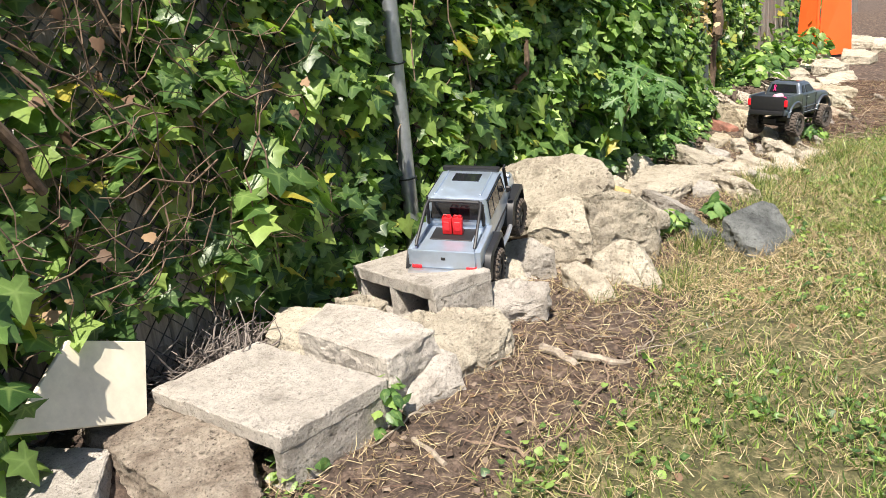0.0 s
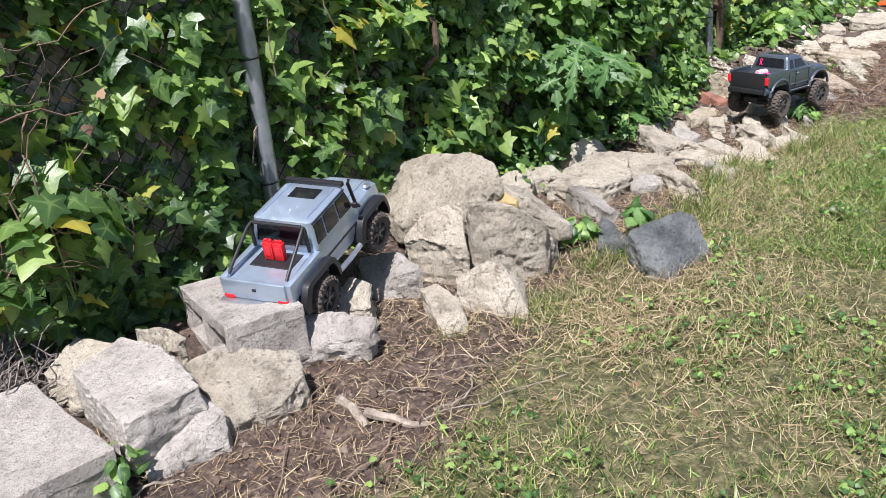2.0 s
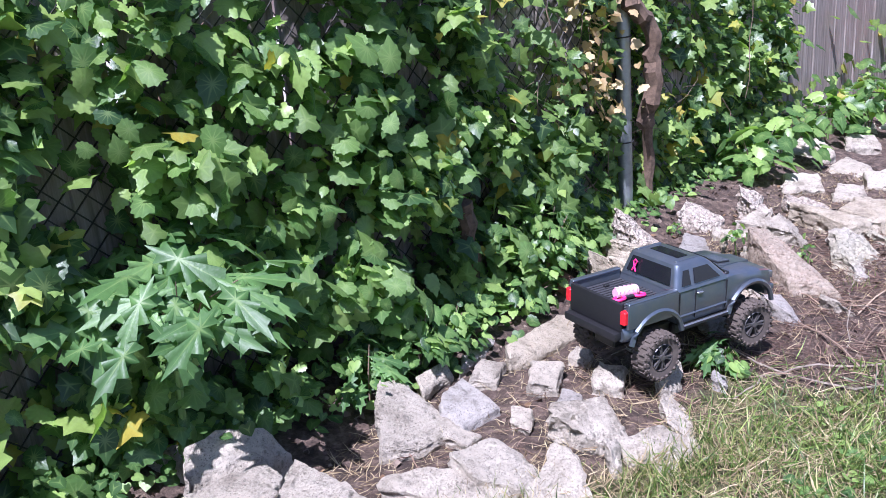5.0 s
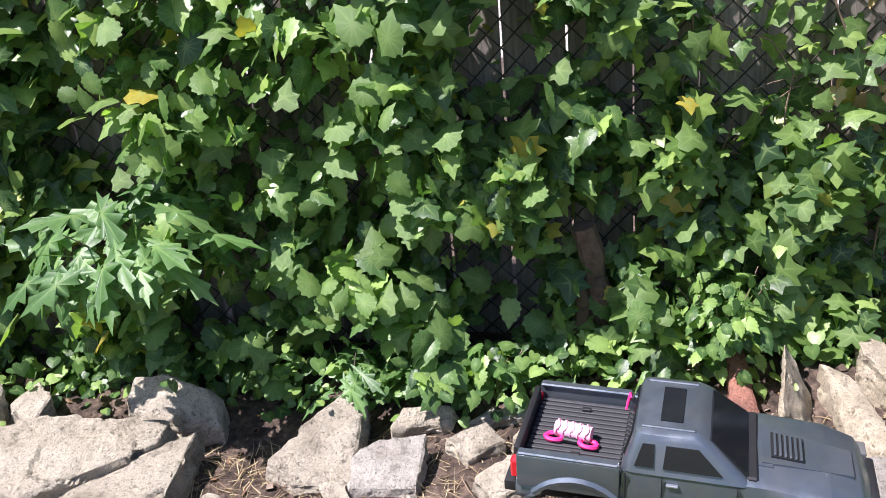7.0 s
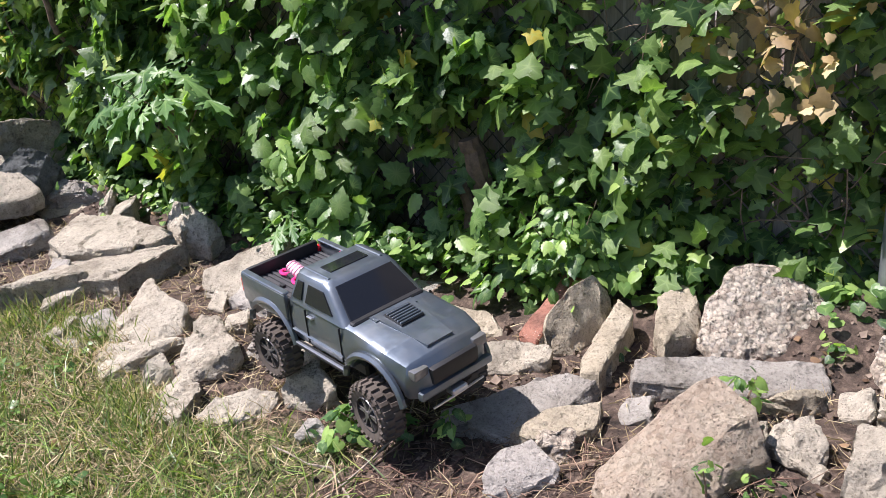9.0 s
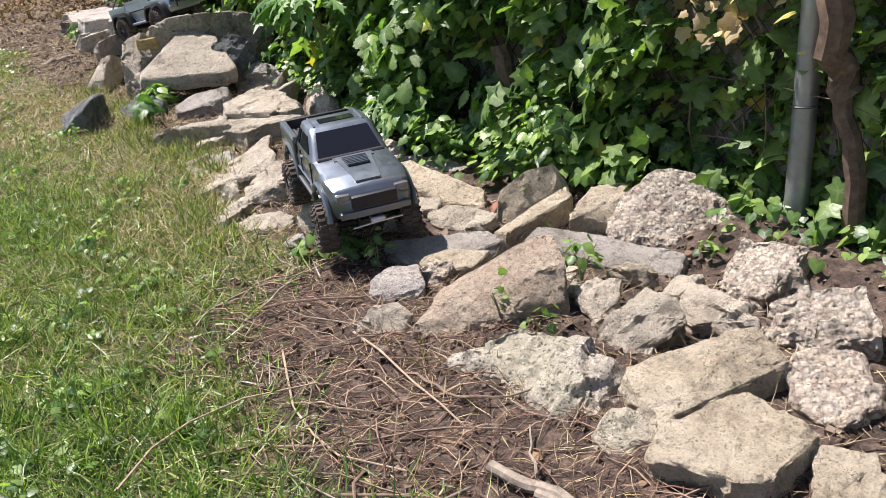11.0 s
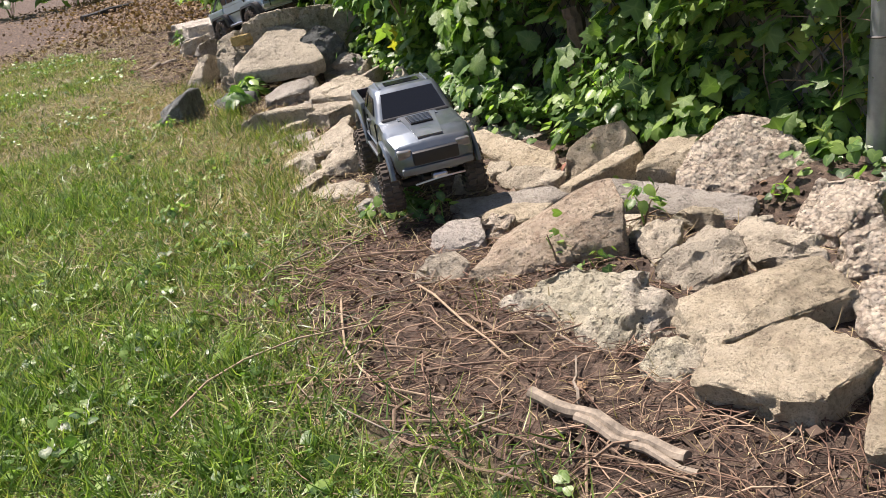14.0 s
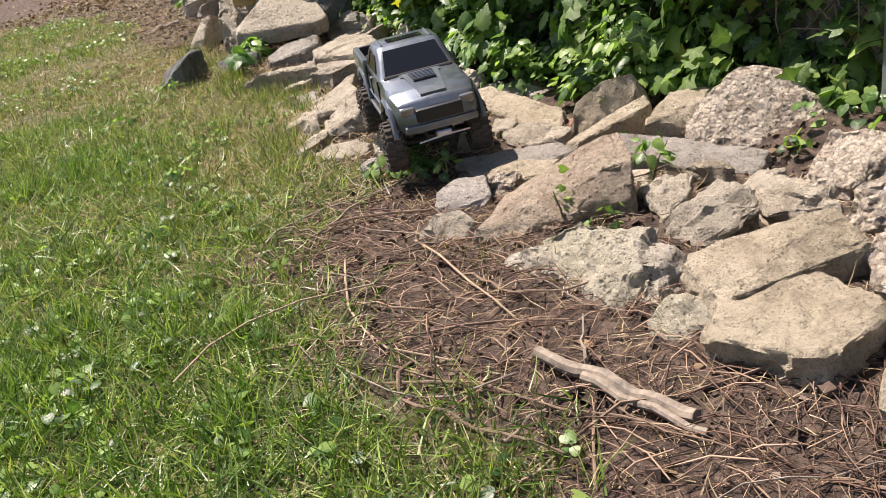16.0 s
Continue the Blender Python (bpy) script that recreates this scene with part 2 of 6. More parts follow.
PLANK = plank_material()
TYRE = plain("dusty_rubber", (0.12, 0.096, 0.078), 0.9, 0, 35, 0.6, 0.5)
BLACK = plain("black_plastic_trim", (0.016, 0.016, 0.018), 0.5, 0, 50, 0.3, 0.15)
BEDLINER = plain("ribbed_bed_plastic", (0.05, 0.05, 0.054), 0.55, 0, 50, 0.3, 0.15)
CHROME = plain("bright_silver_plastic", (0.62, 0.63, 0.66), 0.28, 0.85, 40, 0.2, 0.08)
RIMGREY = plain("grey_rim", (0.2, 0.19, 0.185), 0.45, 0.6, 40, 0.5, 0.2)
REDLIGHT = plain("red_lens", (0.65, 0.02, 0.03), 0.2, 0, 50, 0.15, 0.05)
REDCAN = plain("red_can_plastic", (0.7, 0.015, 0.02), 0.45, 0, 40, 0.2, 0.1)
PINK = plain("hot_pink_strap", (0.95, 0.03, 0.22), 0.6, 0, 120, 0.25, 0.3)
PALEPINK = plain("pale_pink_strap", (0.9, 0.5, 0.62), 0.7, 0, 160, 0.3, 0.4)
DARKPAINT = paint("dark_grey_metallic_paint", (0.13, 0.16, 0.195), 0.7, 0.3, 0.7, 0.15)
SILVER = paint("silver_blue_metallic_paint", (0.43, 0.52, 0.64), 0.65, 0.3, 0.7, 0.12)
GLASS = Nodes("tinted_window").set(Base_Color=(0.012, 0.013, 0.016), Roughness=0.08).m
HEADLIGHT = Nodes("smoked_lamp_lens").set(Base_Color=(0.22, 0.22, 0.22), Roughness=0.12, Metallic=0.5).m


# ---- building helpers ----
def mesh_of(bm, name, material, smooth=35.0):
    me = bpy.data.meshes.new(name)
    bm.normal_update()
    bm.to_mesh(me)
    bm.free()
    me.materials.append(material)
    if smooth:
        me.shade_smooth()
        me.set_sharp_from_angle(angle=radians(smooth))
    return me


def part(name, bm, material, parent, label="", at=None):
    ob = new(name, mesh_of(bm, name, material))
    ob.parent = parent
    if at:
        ob.matrix_basis = at
    return tagged(ob, label)


def thing(name, bm, material, label, category, at=None, group="", kind="", smooth=35.0):
    ob = new(name, mesh_of(bm, name, material, smooth))
    if at:
        ob.matrix_world = at
    return tagged(ob, label, category, group, kind)


def block_bm(x0, y0, z0, x1, y1, z1, bevel=0.0, segments=1):
    bm = bmesh.new()
    bmesh.ops.create_cube(bm, size=1, matrix=Matrix.Translation(((x0 + x1) / 2, (y0 + y1) / 2, (z0 + z1) / 2)) @ Matrix.Diagonal((x1 - x0, y1 - y0, z1 - z0, 1)))
    if bevel:
        bmesh.ops.bevel(bm, geom=bm.edges[:], offset=bevel, segments=segments, affect="EDGES", profile=0.6)
    return bm


def add(bm, other):
    me = bpy.data.meshes.new("tmp")
    other.to_mesh(me)
    other.free()
    bm.from_mesh(me)
    bpy.data.meshes.remove(me)
    return bm


def tube_bm(points, radii, sides=6, bm=None):
    """A tapering tube along points."""
    bm = bm or bmesh.new()
    pts = [Vector(p) for p in points]
    rings = []
    for i, p in enumerate(pts):
        d = (pts[min(i + 1, len(pts) - 1)] - pts[max(i - 1, 0)]).normalized()
        a = d.cross(Vector((0.3, 0.2, 1)) if abs(d.z) < 0.9 else Vector((1, 0.1, 0))).normalized()
        b = d.cross(a)
        r = radii[i] if isinstance(radii, (list, tuple)) else radii
        rings.append([bm.verts.new(p + r * (math.cos(k * math.tau / sides) * a + math.sin(k * math.tau / sides) * b)) for k in range(sides)])
    for r0, r1 in zip(rings, rings[1:]):
        for k in range(sides):
            bm.faces.new((r0[k], r0[(k + 1) % sides], r1[(k + 1) % sides], r1[k]))
    bm.faces.new(rings[0][::-1])
    bm.faces.new(rings[-1])
    return bm


def panel_bm(corners, depth, bevel=0.0):
    """A flat plate on corners, standing proud by depth along its normal."""
    bm = bmesh.new()
    c = [Vector(p) for p in corners]
    n = (c[1] - c[0]).cross(c[2] - c[0]).normalized()
    low = [bm.verts.new(p - n * 0.002) for p in c]
    top = [bm.verts.new(p + n * depth) for p in c]
    bm.faces.new(low[::-1])
    bm.faces.new(top)
    for i in range(len(c)):
        j = (i + 1) % len(c)
        bm.faces.new((low[i], low[j], top[j], top[i]))
    return bm


def loft_bm(rings, closed_ends=True):
    bm = bmesh.new()
    vs = [[bm.verts.new(p) for p in r] for r in rings]
    n = len(vs[0])
    for a, b in zip(vs, vs[1:]):
        for k in range(n):
            bm.faces.new((a[k], a[(k + 1) % n], b[(k + 1) % n], b[k]))
    if closed_ends:
        bm.faces.new(vs[0][::-1])
        bm.faces.new(vs[-1])
    bmesh.ops.recalc_face_normals(bm, faces=bm.faces[:])
    return bm


# ---- the ground: one sheet, finer by the rocks ----
def smoothstep(a, b, x):
    u = min(1.0, max(0.0, (x - a) / (b - a)))
    return u * u * (3 - 2 * u)


def bareness(x, y):
    """How bare the earth is: along the rocks, in the trampled bed and at the far end of the yard."""
    w = 0.09 * noise.noise((x * 3, y * 3, 5.0)) + 0.04 * noise.noise((x * 9, y * 9, 2.0))
    bed = smoothstep(-0.32, 0.03, y + 1.6 * w) * smoothstep(0.5, 0.95, x + w)
    strip = smoothstep(0.12, 0.42, y + 0.05 * math.sin(x * 5)) * 0.9
    left = smoothstep(0.0, 0.26, y + 0.06 * math.sin(x * 7)) * smoothstep(-1.6, -2.0, x)
    far = smoothstep(-3.2, -3.9, x - 0.8 * (y - 0.3) + 2 * w) + 0.62 * smoothstep(2.6, 3.4, x) * smoothstep(-0.3, 0.3, y)
    return min(1.0, max(bed, strip * 0.85, left, far))


def ground_height(x, y):
    z = 0.012 * noise.noise((x * 1.3, y * 1.3, 3.0)) + 0.006 * noise.noise((x * 6, y * 6, 9.0))
    z += 0.02 * smoothstep(0.1, 0.5, y) + 0.05 * smoothstep(0.75, 1.0, y)
    z += smoothstep(-0.9, 0.2, y) * (0.045 * smoothstep(0.5, 1.4, x) * smoothstep(3.2, 2.2, x) + 0.045 * smoothstep(-1.4, -2.3, x) * smoothstep(-5.5, -4.5, x))
    z += 0.012 * bareness(x, y) * noise.noise((x * 14, y * 14, 1.0))
    return z if -8 < x < 12 and -6 < y < 4 else 0.0


def spaced(a, b, lo, hi, fine):
    """Steps from a to b, fine between lo and hi, growing outside it."""
    mid = list(np.arange(lo, hi + fine / 2, fine))
    out, step, p = [], fine, lo
    while p > a:
        step *= 1.35
        p = max(a, p - step)
        out.insert(0, p)
    step, p, right = fine, mid[-1], []
    while p < b:
        step *= 1.35
        p = min(b, p + step)
        right.append(p)
    return out + mid + right


gx, gy = spaced(-120, 120, -4.6, 3.2, 0.04), spaced(-120, 120, -1.3, 1.0, 0.04)
verts = [(x, y, ground_height(x, y)) for y in gy for x in gx]
nx = len(gx)
faces = [(j * nx + i, j * nx + i + 1, (j + 1) * nx + i + 1, (j + 1) * nx + i) for j in range(len(gy) - 1) for i in range(nx - 1)]
me = bpy.data.meshes.new("ground")
me.from_pydata(verts, [], faces)
me.materials.append(EARTH)
me.shade_smooth()
bare = me.attributes.new("bare", "FLOAT", "POINT")
bare.data.foreach_set("value", [bareness(x, y) for x, y, _ in verts])
tagged(new("ground", me), "uneven lawn with bare brown earth along the rocks", "ground", kind="structure")


# ---- fence: weathered planks behind, chain link and steel posts before ----
def fence_y(x):
    """The line of the posts."""
    return 1.06 + 0.0 * x


plank_fence = tagged(new("plank_fence"), "weathered grey wooden plank fence behind the ivy", "fence", kind="structure")
plank_meshes = []
for k in range(4):
    bm = block_bm(-0.068, 0, 0, 0.068, 0.02, 1.75, 0.004)
    for v in bm.verts:
        v.co.x += 0.004 * noise.noise((v.co.z * 2, k, 0))
    plank_meshes.append(mesh_of(bm, "plank", PLANK))
rng = random.Random(5)
x = -9.5
while x < 9.5:
    ob = new("plank", plank_meshes[rng.randrange(4)])
    ob.parent = plank_fence
    ob.matrix_basis = pose(x, 1.12 + 0.16 * smoothstep(1.8, 3.0, x) + rng.uniform(-0.004, 0.004), 0.03, 0, rng.uniform(-0.6, 0.6), rng.uniform(-1, 1))
    x += 0.137 + rng.choice((0.003, 0.003, 0.004, 0.004, 0.005, 0.01))
for z in (0.35, 1.35):
    part("rail", block_bm(-9.6, 1.145, z, 1.9, 1.185, z + 0.09, 0.004), PLANK, plank_fence)

chain_fence = tagged(new("chain_link_fence"), "chain-link fence on galvanised steel posts, grown over with ivy", "fence", kind="structure")
for px, lean in ((-5.2, 0.0), (-1.912, 0.003), (1.46, -0.006)):
    bm = tube_bm([(0, 0, -0.1), (lean * 0.5, 0, 0.5), (lean * 1.3, 0, 1.3)], [0.026, 0.026, 0.026], 16)
    add(bm, tube_bm([(lean * 1.3, 0, 1.3), (lean * 1.3, 0, 1.33)], [0.031, 0.02], 12))
    post = part("post", bm, GALV, chain_fence, at=pose(px, fence_y(px), 0.02))
    for z in (0.35, 0.72, 1.1):
        part("tie_wire", tube_bm([(0.03 * math.cos(a) + lean * z, 0.03 * math.sin(a), z + 0.002 * a) for a in np.linspace(0, 6.1, 14)], 0.0025, 5), WIRE, post)
bm = bmesh.new()
for k in range(-24, 140):
    for s in (1, -1):
        x0 = -5.2 + k * 0.06
        a, b = (x0, 0.02), (x0 + s * 1.3, 1.32)
        if max(a[0], b[0]) < -5.2 or max(a[0], b[0]) > 2.4:
            continue
        mx = (a[0] + b[0]) / 2
        tube_bm([(a[0], fence_y(a[0]) + 0.03 + 0.003 * s, a[1]), (mx, fence_y(mx) + 0.03 - 0.003 * s, 0.67), (b[0], fence_y(b[0]) + 0.03 + 0.003 * s, b[1])], 0.0021, 3, bm)
tagged(part("wire_mesh", bm, WIRE, chain_fence), kind="stuff")
part("top_rail", tube_bm([(-5.2, fence_y(-5.2), 1.31), (1.46, fence_y(1.4), 1.3)], 0.018, 10), GALV, chain_fence)

# pale sheet added beyond the planks, only to make the gaps show bright
bm = block_bm(-5, 1.45, -0.05, 12, 30, 0.006)
thing("driveway", bm, STONE["concrete"], "pale concrete sheet added beyond the plank fence to brighten its gaps", "pavement", kind="structure")


# ---- rocks and broken concrete ----
LABELS = {
    ("block", "concrete"): ("worn grey concrete block laid in the rock border", "concrete block"),
    ("slab", "concrete"): ("broken pale concrete slab lying on the rock pile", "concrete slab"),
    ("rock", "concrete"): ("broken chunk of pale concrete with sharp edges", "rock"),
    ("rock", "limestone"): ("rough pale limestone rock with pitted broken faces", "rock"),
    ("boulder", "limestone"): ("large tan limestone boulder with a rugged pitted surface", "boulder"),
    ("stone", "limestone"): ("small pale limestone in the grass edge", "stone"),
    ("slab", "limestone"): ("flat cream limestone slab with a broken edge", "stone slab"),
    ("rock", "greystone"): ("grey weathered rock with a flat top", "rock"),
    ("stone", "greystone"): ("small grey stone half sunk in earth", "stone"),
    ("slab", "greystone"): ("flat grey stone slab lying in the earth", "stone slab"),
    ("slab", "granite"): ("dark grey flat stone lying at the grass edge", "stone slab"),
    ("boulder", "granite"): ("dark grey angular boulder with flat broken faces", "boulder"),
    ("slab", "sandstone"): ("thick cream concrete slab with rough broken sides", "concrete slab"),
    ("block", "sandstone"): ("heavy cream concrete block with rough broken sides", "concrete block"),
    ("rock", "sandstone"): ("smooth cream-yellow stone with rounded edges", "rock"),
    ("stone", "yellowstone"): ("small ochre yellow stone wedged between rocks", "stone"),
    ("boulder", "aggregate"): ("chunk of pebbly concrete with exposed gravel", "concrete chunk"),
    ("rock", "aggregate"): ("rough lump of pebbly concrete lying in earth", "concrete chunk"),
    ("slab", "brownstone"): ("brown gritty concrete slab with a reddish worn patch", "concrete slab"),
    ("boulder", "mossstone"): ("knobbly stone with yellow-green moss on top", "boulder"),
    ("rock", "mossstone"): ("small mossy stone at the edge of the bed", "rock"),
    ("block", "soilcrust"): ("earth-crusted concrete block in the rock border", "concrete block"),
    ("brick", "brickred"): ("broken red brick wedged between the rocks", "brick"),
}


def rock_bm(corners, base, rough, seed, step=0.0105):
    """A chiselled rock: a top on corners of given heights, sides down to base (below -1: a tilted slab, as thick as what is past -1), cut fine and roughened."""
    bm = bmesh.new()
    cx, cy = sum(p[0] for p in corners) / len(corners), sum(p[1] for p in corners) / len(corners)
    for x, y, z in corners:
        low = z + base + 1 if base < -0.5 else base
        bm.verts.new((cx + (x - cx) * 1.03, cy + (y - cy) * 1.03, z))
        bm.verts.new((cx + (x - cx) * 1.07, cy + (y - cy) * 1.07, low + max(0.0, z - low) * 0.4))
        bm.verts.new((cx + (x - cx) * 1.02, cy + (y - cy) * 1.02, low - 0.015))
    hull = bmesh.ops.convex_hull(bm, input=bm.verts[:])
    bmesh.ops.delete(bm, geom=list({g for g in hull["geom_interior"] + hull["geom_unused"] if isinstance(g, bmesh.types.BMVert)}), context="VERTS")
    bmesh.ops.dissolve_limit(bm, angle_limit=radians(6), verts=bm.verts[:], edges=bm.edges[:])
    bmesh.ops.bevel(bm, geom=bm.edges[:], offset=0.004, segments=1, affect="EDGES", profile=0.5)
    bmesh.ops.triangulate(bm, faces=bm.faces[:])
    bmesh.ops.recalc_face_normals(bm, faces=bm.faces[:])
    for _ in range(6):
        long = [e for e in bm.edges if e.calc_length() > step * 1.5]
        if not long:
            break
        bmesh.ops.subdivide_edges(bm, edges=long, cuts=1, use_grid_fill=False)
        bmesh.ops.triangulate(bm, faces=[f for f in bm.faces if len(f.verts) > 3])
    bm.normal_update()
    off = Vector((seed * 7.31, seed * 3.17, seed * 1.93))
    moves = []
    for v in bm.verts:
        p = v.co + off
        side = 1.0 - max(0.0, v.normal.z) * 0.5
        # chipped facets, pits and bedding layers
        near = noise.voronoi(p * 8)[1][0]
        chip = noise.noise_vector(near * 5.3 + off).dot(p - near / 8) * 0.34
        fine = noise.voronoi(p * 21)[1][0]
        chip += noise.noise_vector(fine * 3.7 + off).dot(p - fine / 21) * 0.45
        pit = max(0.0, 0.42 - noise.voronoi(p * 34)[0][0]) * max(0.0, 0.35 + noise.noise(p * 11))
        d = 0.009 * noise.noise(p * 9) + 0.007 * noise.noise(p * 24) + 0.006 * noise.noise(p * 55) - 0.009 * abs(noise.noise(p * 30)) + chip * 0.8 - 0.05 * pit
        layer = 0.007 * noise.noise(Vector((p.x * 5, p.y * 5, p.z * 70)))
        moves.append(v.co + v.normal * ((d + layer * (1 - abs(v.normal.z))) * rough * side * 0.85))
    for v, m in zip(bm.verts, moves):
        v.co = m
    return bm


def rock(kind, material, x, y, base, rough, plan, seed, group="rocks of the border"):
    corners = [tuple(float(q) / 100 for q in p.split(",")) for p in plan.split()]
    label, category = LABELS[kind, material]
    name = {"slab": "stone_slab", "block": "concrete_block", "stone": "small_stone"}.get(kind, kind)
    return thing(name, rock_bm(corners, base, rough, seed), STONE[material], label, category, pose(x, y, 0), group, smooth=24)


def border():
    """Kind, stone, place, base height, roughness and corners (centimetres from the place, with heights)."""
    yield "block", "sandstone", 1.89, 0.32, 0.02, 0.95, "-6,-10,10 -9,-4,11 -6,11,12 8,11,11.5 9,-3,10.5 3,-7,10"
    yield "slab", "sandstone", 1.75, 0.46, 0.03, 0.7, "-9,-12,12 -4,2,14 -1,11,15 7,10,11 6,7,9 5,-18,11"
    yield "rock", "mossstone", 1.74, 0.26, 0.02, 1.3, "-3,-5,7 -4,1,9 -0,5,9 2,5,8 4,1,6 -0,-5,5"
    yield "block", "sandstone", 2.05, 0.38, 0.01, 0.9, "-9,4,10 -1,8,11 8,-0,9 2,-10,8"
    yield "rock", "aggregate", 1.88, 0.57, 0.01, 1.3, "-8,-1,10 -5,4,12 1,9,13 8,3,10 8,-8,8 -2,-6,8"
    yield "boulder", "mossstone", 1.54, 0.27, 0.02, 2.0, "-17,-8,6 -14,-4,10 -10,2,12.5 -1,6,13 8,6,12.5 11,9,9 11,7,6 10,-3,5 6,-7,5 -6,-7,5"
    yield "slab", "brownstone", 1.28, 0.37, 0.02, 0.5, "-6,-18,6 -12,-6,9 -5,0,13 -3,10,18.5 0,13,19.5 8,10,17 11,7,10 5,-5,8 -1,-14,5"
    yield "boulder", "limestone", 1.55, 0.48, 0.03, 1.2, "-5,-6,9 -5,-3,12 -6,7,14 4,6,15.5 8,5,13 5,4,9 2,-5,6 -4,-6,6"
    yield "rock", "limestone", 1.42, 0.51, 0.03, 1.2, "-5,-3,10 -3,1,13 1,5,13 5,-0,11 4,-6,8"
    yield "slab", "greystone", 1.25, 0.66, 0.02, 0.6, "-14,-10,10.5 -16,-4,11.5 -4,4,11 14,12,10 17,6,7.5 6,-2,8 -5,-5,10"
    yield "rock", "sandstone", 1.39, 0.64, 0.03, 0.7, "-6,-3,9 -2,-2,12 2,2,12 5,2,10 2,-1,8"
    yield "boulder", "aggregate", 1.25, 0.89, 0.04, 0.9, "-4,-15,8 -10,-8,13 -8,-3,18.5 -7,2,21 -3,5,21.5 1,9,19 14,10,11 15,5,8 6,-6,7"
    yield "rock", "sandstone", 1.1, 0.81, 0.02, 0.6, "-2,-7,12.6 -5,1,15.4 -2,12,14.1 2,7,13.6 5,-1,9.5 2,-12,12.2"
    yield "slab", "sandstone", 0.9, 0.76, 0.01, 0.6, "-4,-9,5.1 -4,-7,12.4 -2,-1,16.7 0,7,17.2 3,10,10.5 5,3,6.8 2,-6,4.4"
    yield "slab", "sandstone", 1, 0.69, 0.02, 0.4, "0,-13,9.3 -3,-6,7.6 -3,12,13.4 0,12,11.6 2,9,12 4,-12,9.7"
    yield "slab", "sandstone", 0.51, 0.7, 0, 0.5, "-17,-2,7 -14,2,8 16,7,5 21,2,3 8,-4,3 -12,-4,4"
    yield "rock", "greystone", 0.39, 0.83, 0, 0.6, "-16,-7,5 -4,0,6 11,7,4 8,0,3"
    yield "rock", "limestone", 0.79, 0.6, 0.01, 1.0, "-9,-4,5 -4,0,8 4,6,7 9,6,5 6,-2,4 -3,-6,4"
    yield "slab", "greystone", 0.94, 0.45, 0.01, 0.7, "-14,-8,6 -4,2,8 2,10,9 9,11,8 7,-2,6 2,-10,5"
    yield "rock", "sandstone", 1.04, 0.41, 0.02, 0.7, "-8,-6,7 -4,1,9 4,8,9.5 6,2,8 2,-4,7"
    yield "rock", "aggregate", 1.05, 0.36, 0.02, 1.2, "-2,-4,8 -3,0,10 2,3,9 3,-0,7"
    yield "rock", "concrete", 1.03, 0.27, 0.02, 0.6, "-5,-5,6.5 -5,-1,8.5 -1,6,9 6,3,7 5,1,5 -2,-6,4"
    yield "rock", "limestone", 1.14, 0.17, 0.02, 0.9, "-3,-5,6 -3,-1,8 -1,4,8 3,5,6 4,1,4 -1,-6,4"
    yield "boulder", "aggregate", 1.56, 0.83, 0.03, 1.3, "-10,-1,8 -8,3,14 -2,4,16 5,7,15 7,2,11 6,-8,9 -2,-9,7"
    yield "boulder", "aggregate", 1.75, 0.7, 0.02, 1.5, "-7,-3,9 -6,-1,14 -3,4,16 5,9,17 13,3,12 3,-2,9 -2,-6,8"
    yield "rock", "limestone", 1.6, 0.62, 0.03, 1.2, "-5,-3,11 -9,4,13 -1,2,13 11,-0,13 6,1,10 -0,-5,9"
    yield "stone", "limestone", 0.14, 0.22, -0.02, 0.8, "-4,-2,4 -3,0,7 -1,3,8 4,2,6 3,1,2 -1,-2,1"
    yield "rock", "limestone", 0.19, 0.32, -0.02, 1.2, "-4,-5,5 -7,2,9 -6,8,10 8,3,9 7,-1,4 2,-8,3"
    yield "slab", "limestone", -0.05, 0.38, -0.01, 0.7, "-1,-9,3 -7,-0,6 -7,8,9 4,6,8 7,1,4 4,-9,2"
    yield "rock", "limestone", 0.39, 0.23, -0.02, 0.9, "-6,-6,2 -6,-1,4 -0,4,5 5,6,4 6,1,1 -2,-6,1"
    yield "rock", "limestone", 0.5, 0.31, -0.02, 0.9, "-6,-1,4 -5,1,8 -0,4,9 7,2,7 4,-1,2 -2,-3,2"
    yield "stone", "greystone", 0.59, 0.23, -0.02, 0.8, "-2,-3,3 -2,1,5 1,2,5 4,0,2"
    yield "slab", "limestone", -0.55, 0.35, -0.01, 0.8, "-8,-12,5 -5,-8,8 2,11,9 12,10,9 9,8,3 -8,-12,1"
    yield "slab", "granite", -1.12, 0.34, -0.02, 0.6, "-7,-8,4 -11,-1,6 7,7,7.5 9,5,3 3,-7,1"
    yield "rock", "greystone", -0.92, 0.53, 0, 0.8, "-6,-10,6 -4,-1,10 2,10,11 9,7,9 2,5,4 1,-11,4"
    yield "slab", "greystone", -0.24, 0.3, -0.02, 0.8, "-4,-7,2 -7,0,4 0,7,5 5,6,3 5,-7,1"
    yield "block", "sandstone", -1.1, 0.85, 0, 0.5, "-14,-5,8 -14,0,8.5 7,7,7.5 11,6,5 11,2,2 -2,-10,3"
    yield "rock", "greystone", -1.1, 0.86, 0.05, 1.3, "-6,-9,11 -10,-1,14 5,4,14 11,5,10"
    yield "boulder", "limestone", -0.4, 0.81, 0, 0.8, "-13,0,9 -10,3,15 -3,2,16 6,-0,13 9,3,8 10,-4,6 1,-6,7"
    yield "slab", "limestone", -0.05, 0.67, 0, 0.7, "-11,-4,7 -7,1,8 5,13,13 7,12,12 7,1,8 7,-10,5 -5,-10,5"
    yield "rock", "greystone", 0.08, 0.61, -0.01, 0.7, "-6,-5,5 -6,1,8 -1,5,9 8,7,8 7,-6,5"
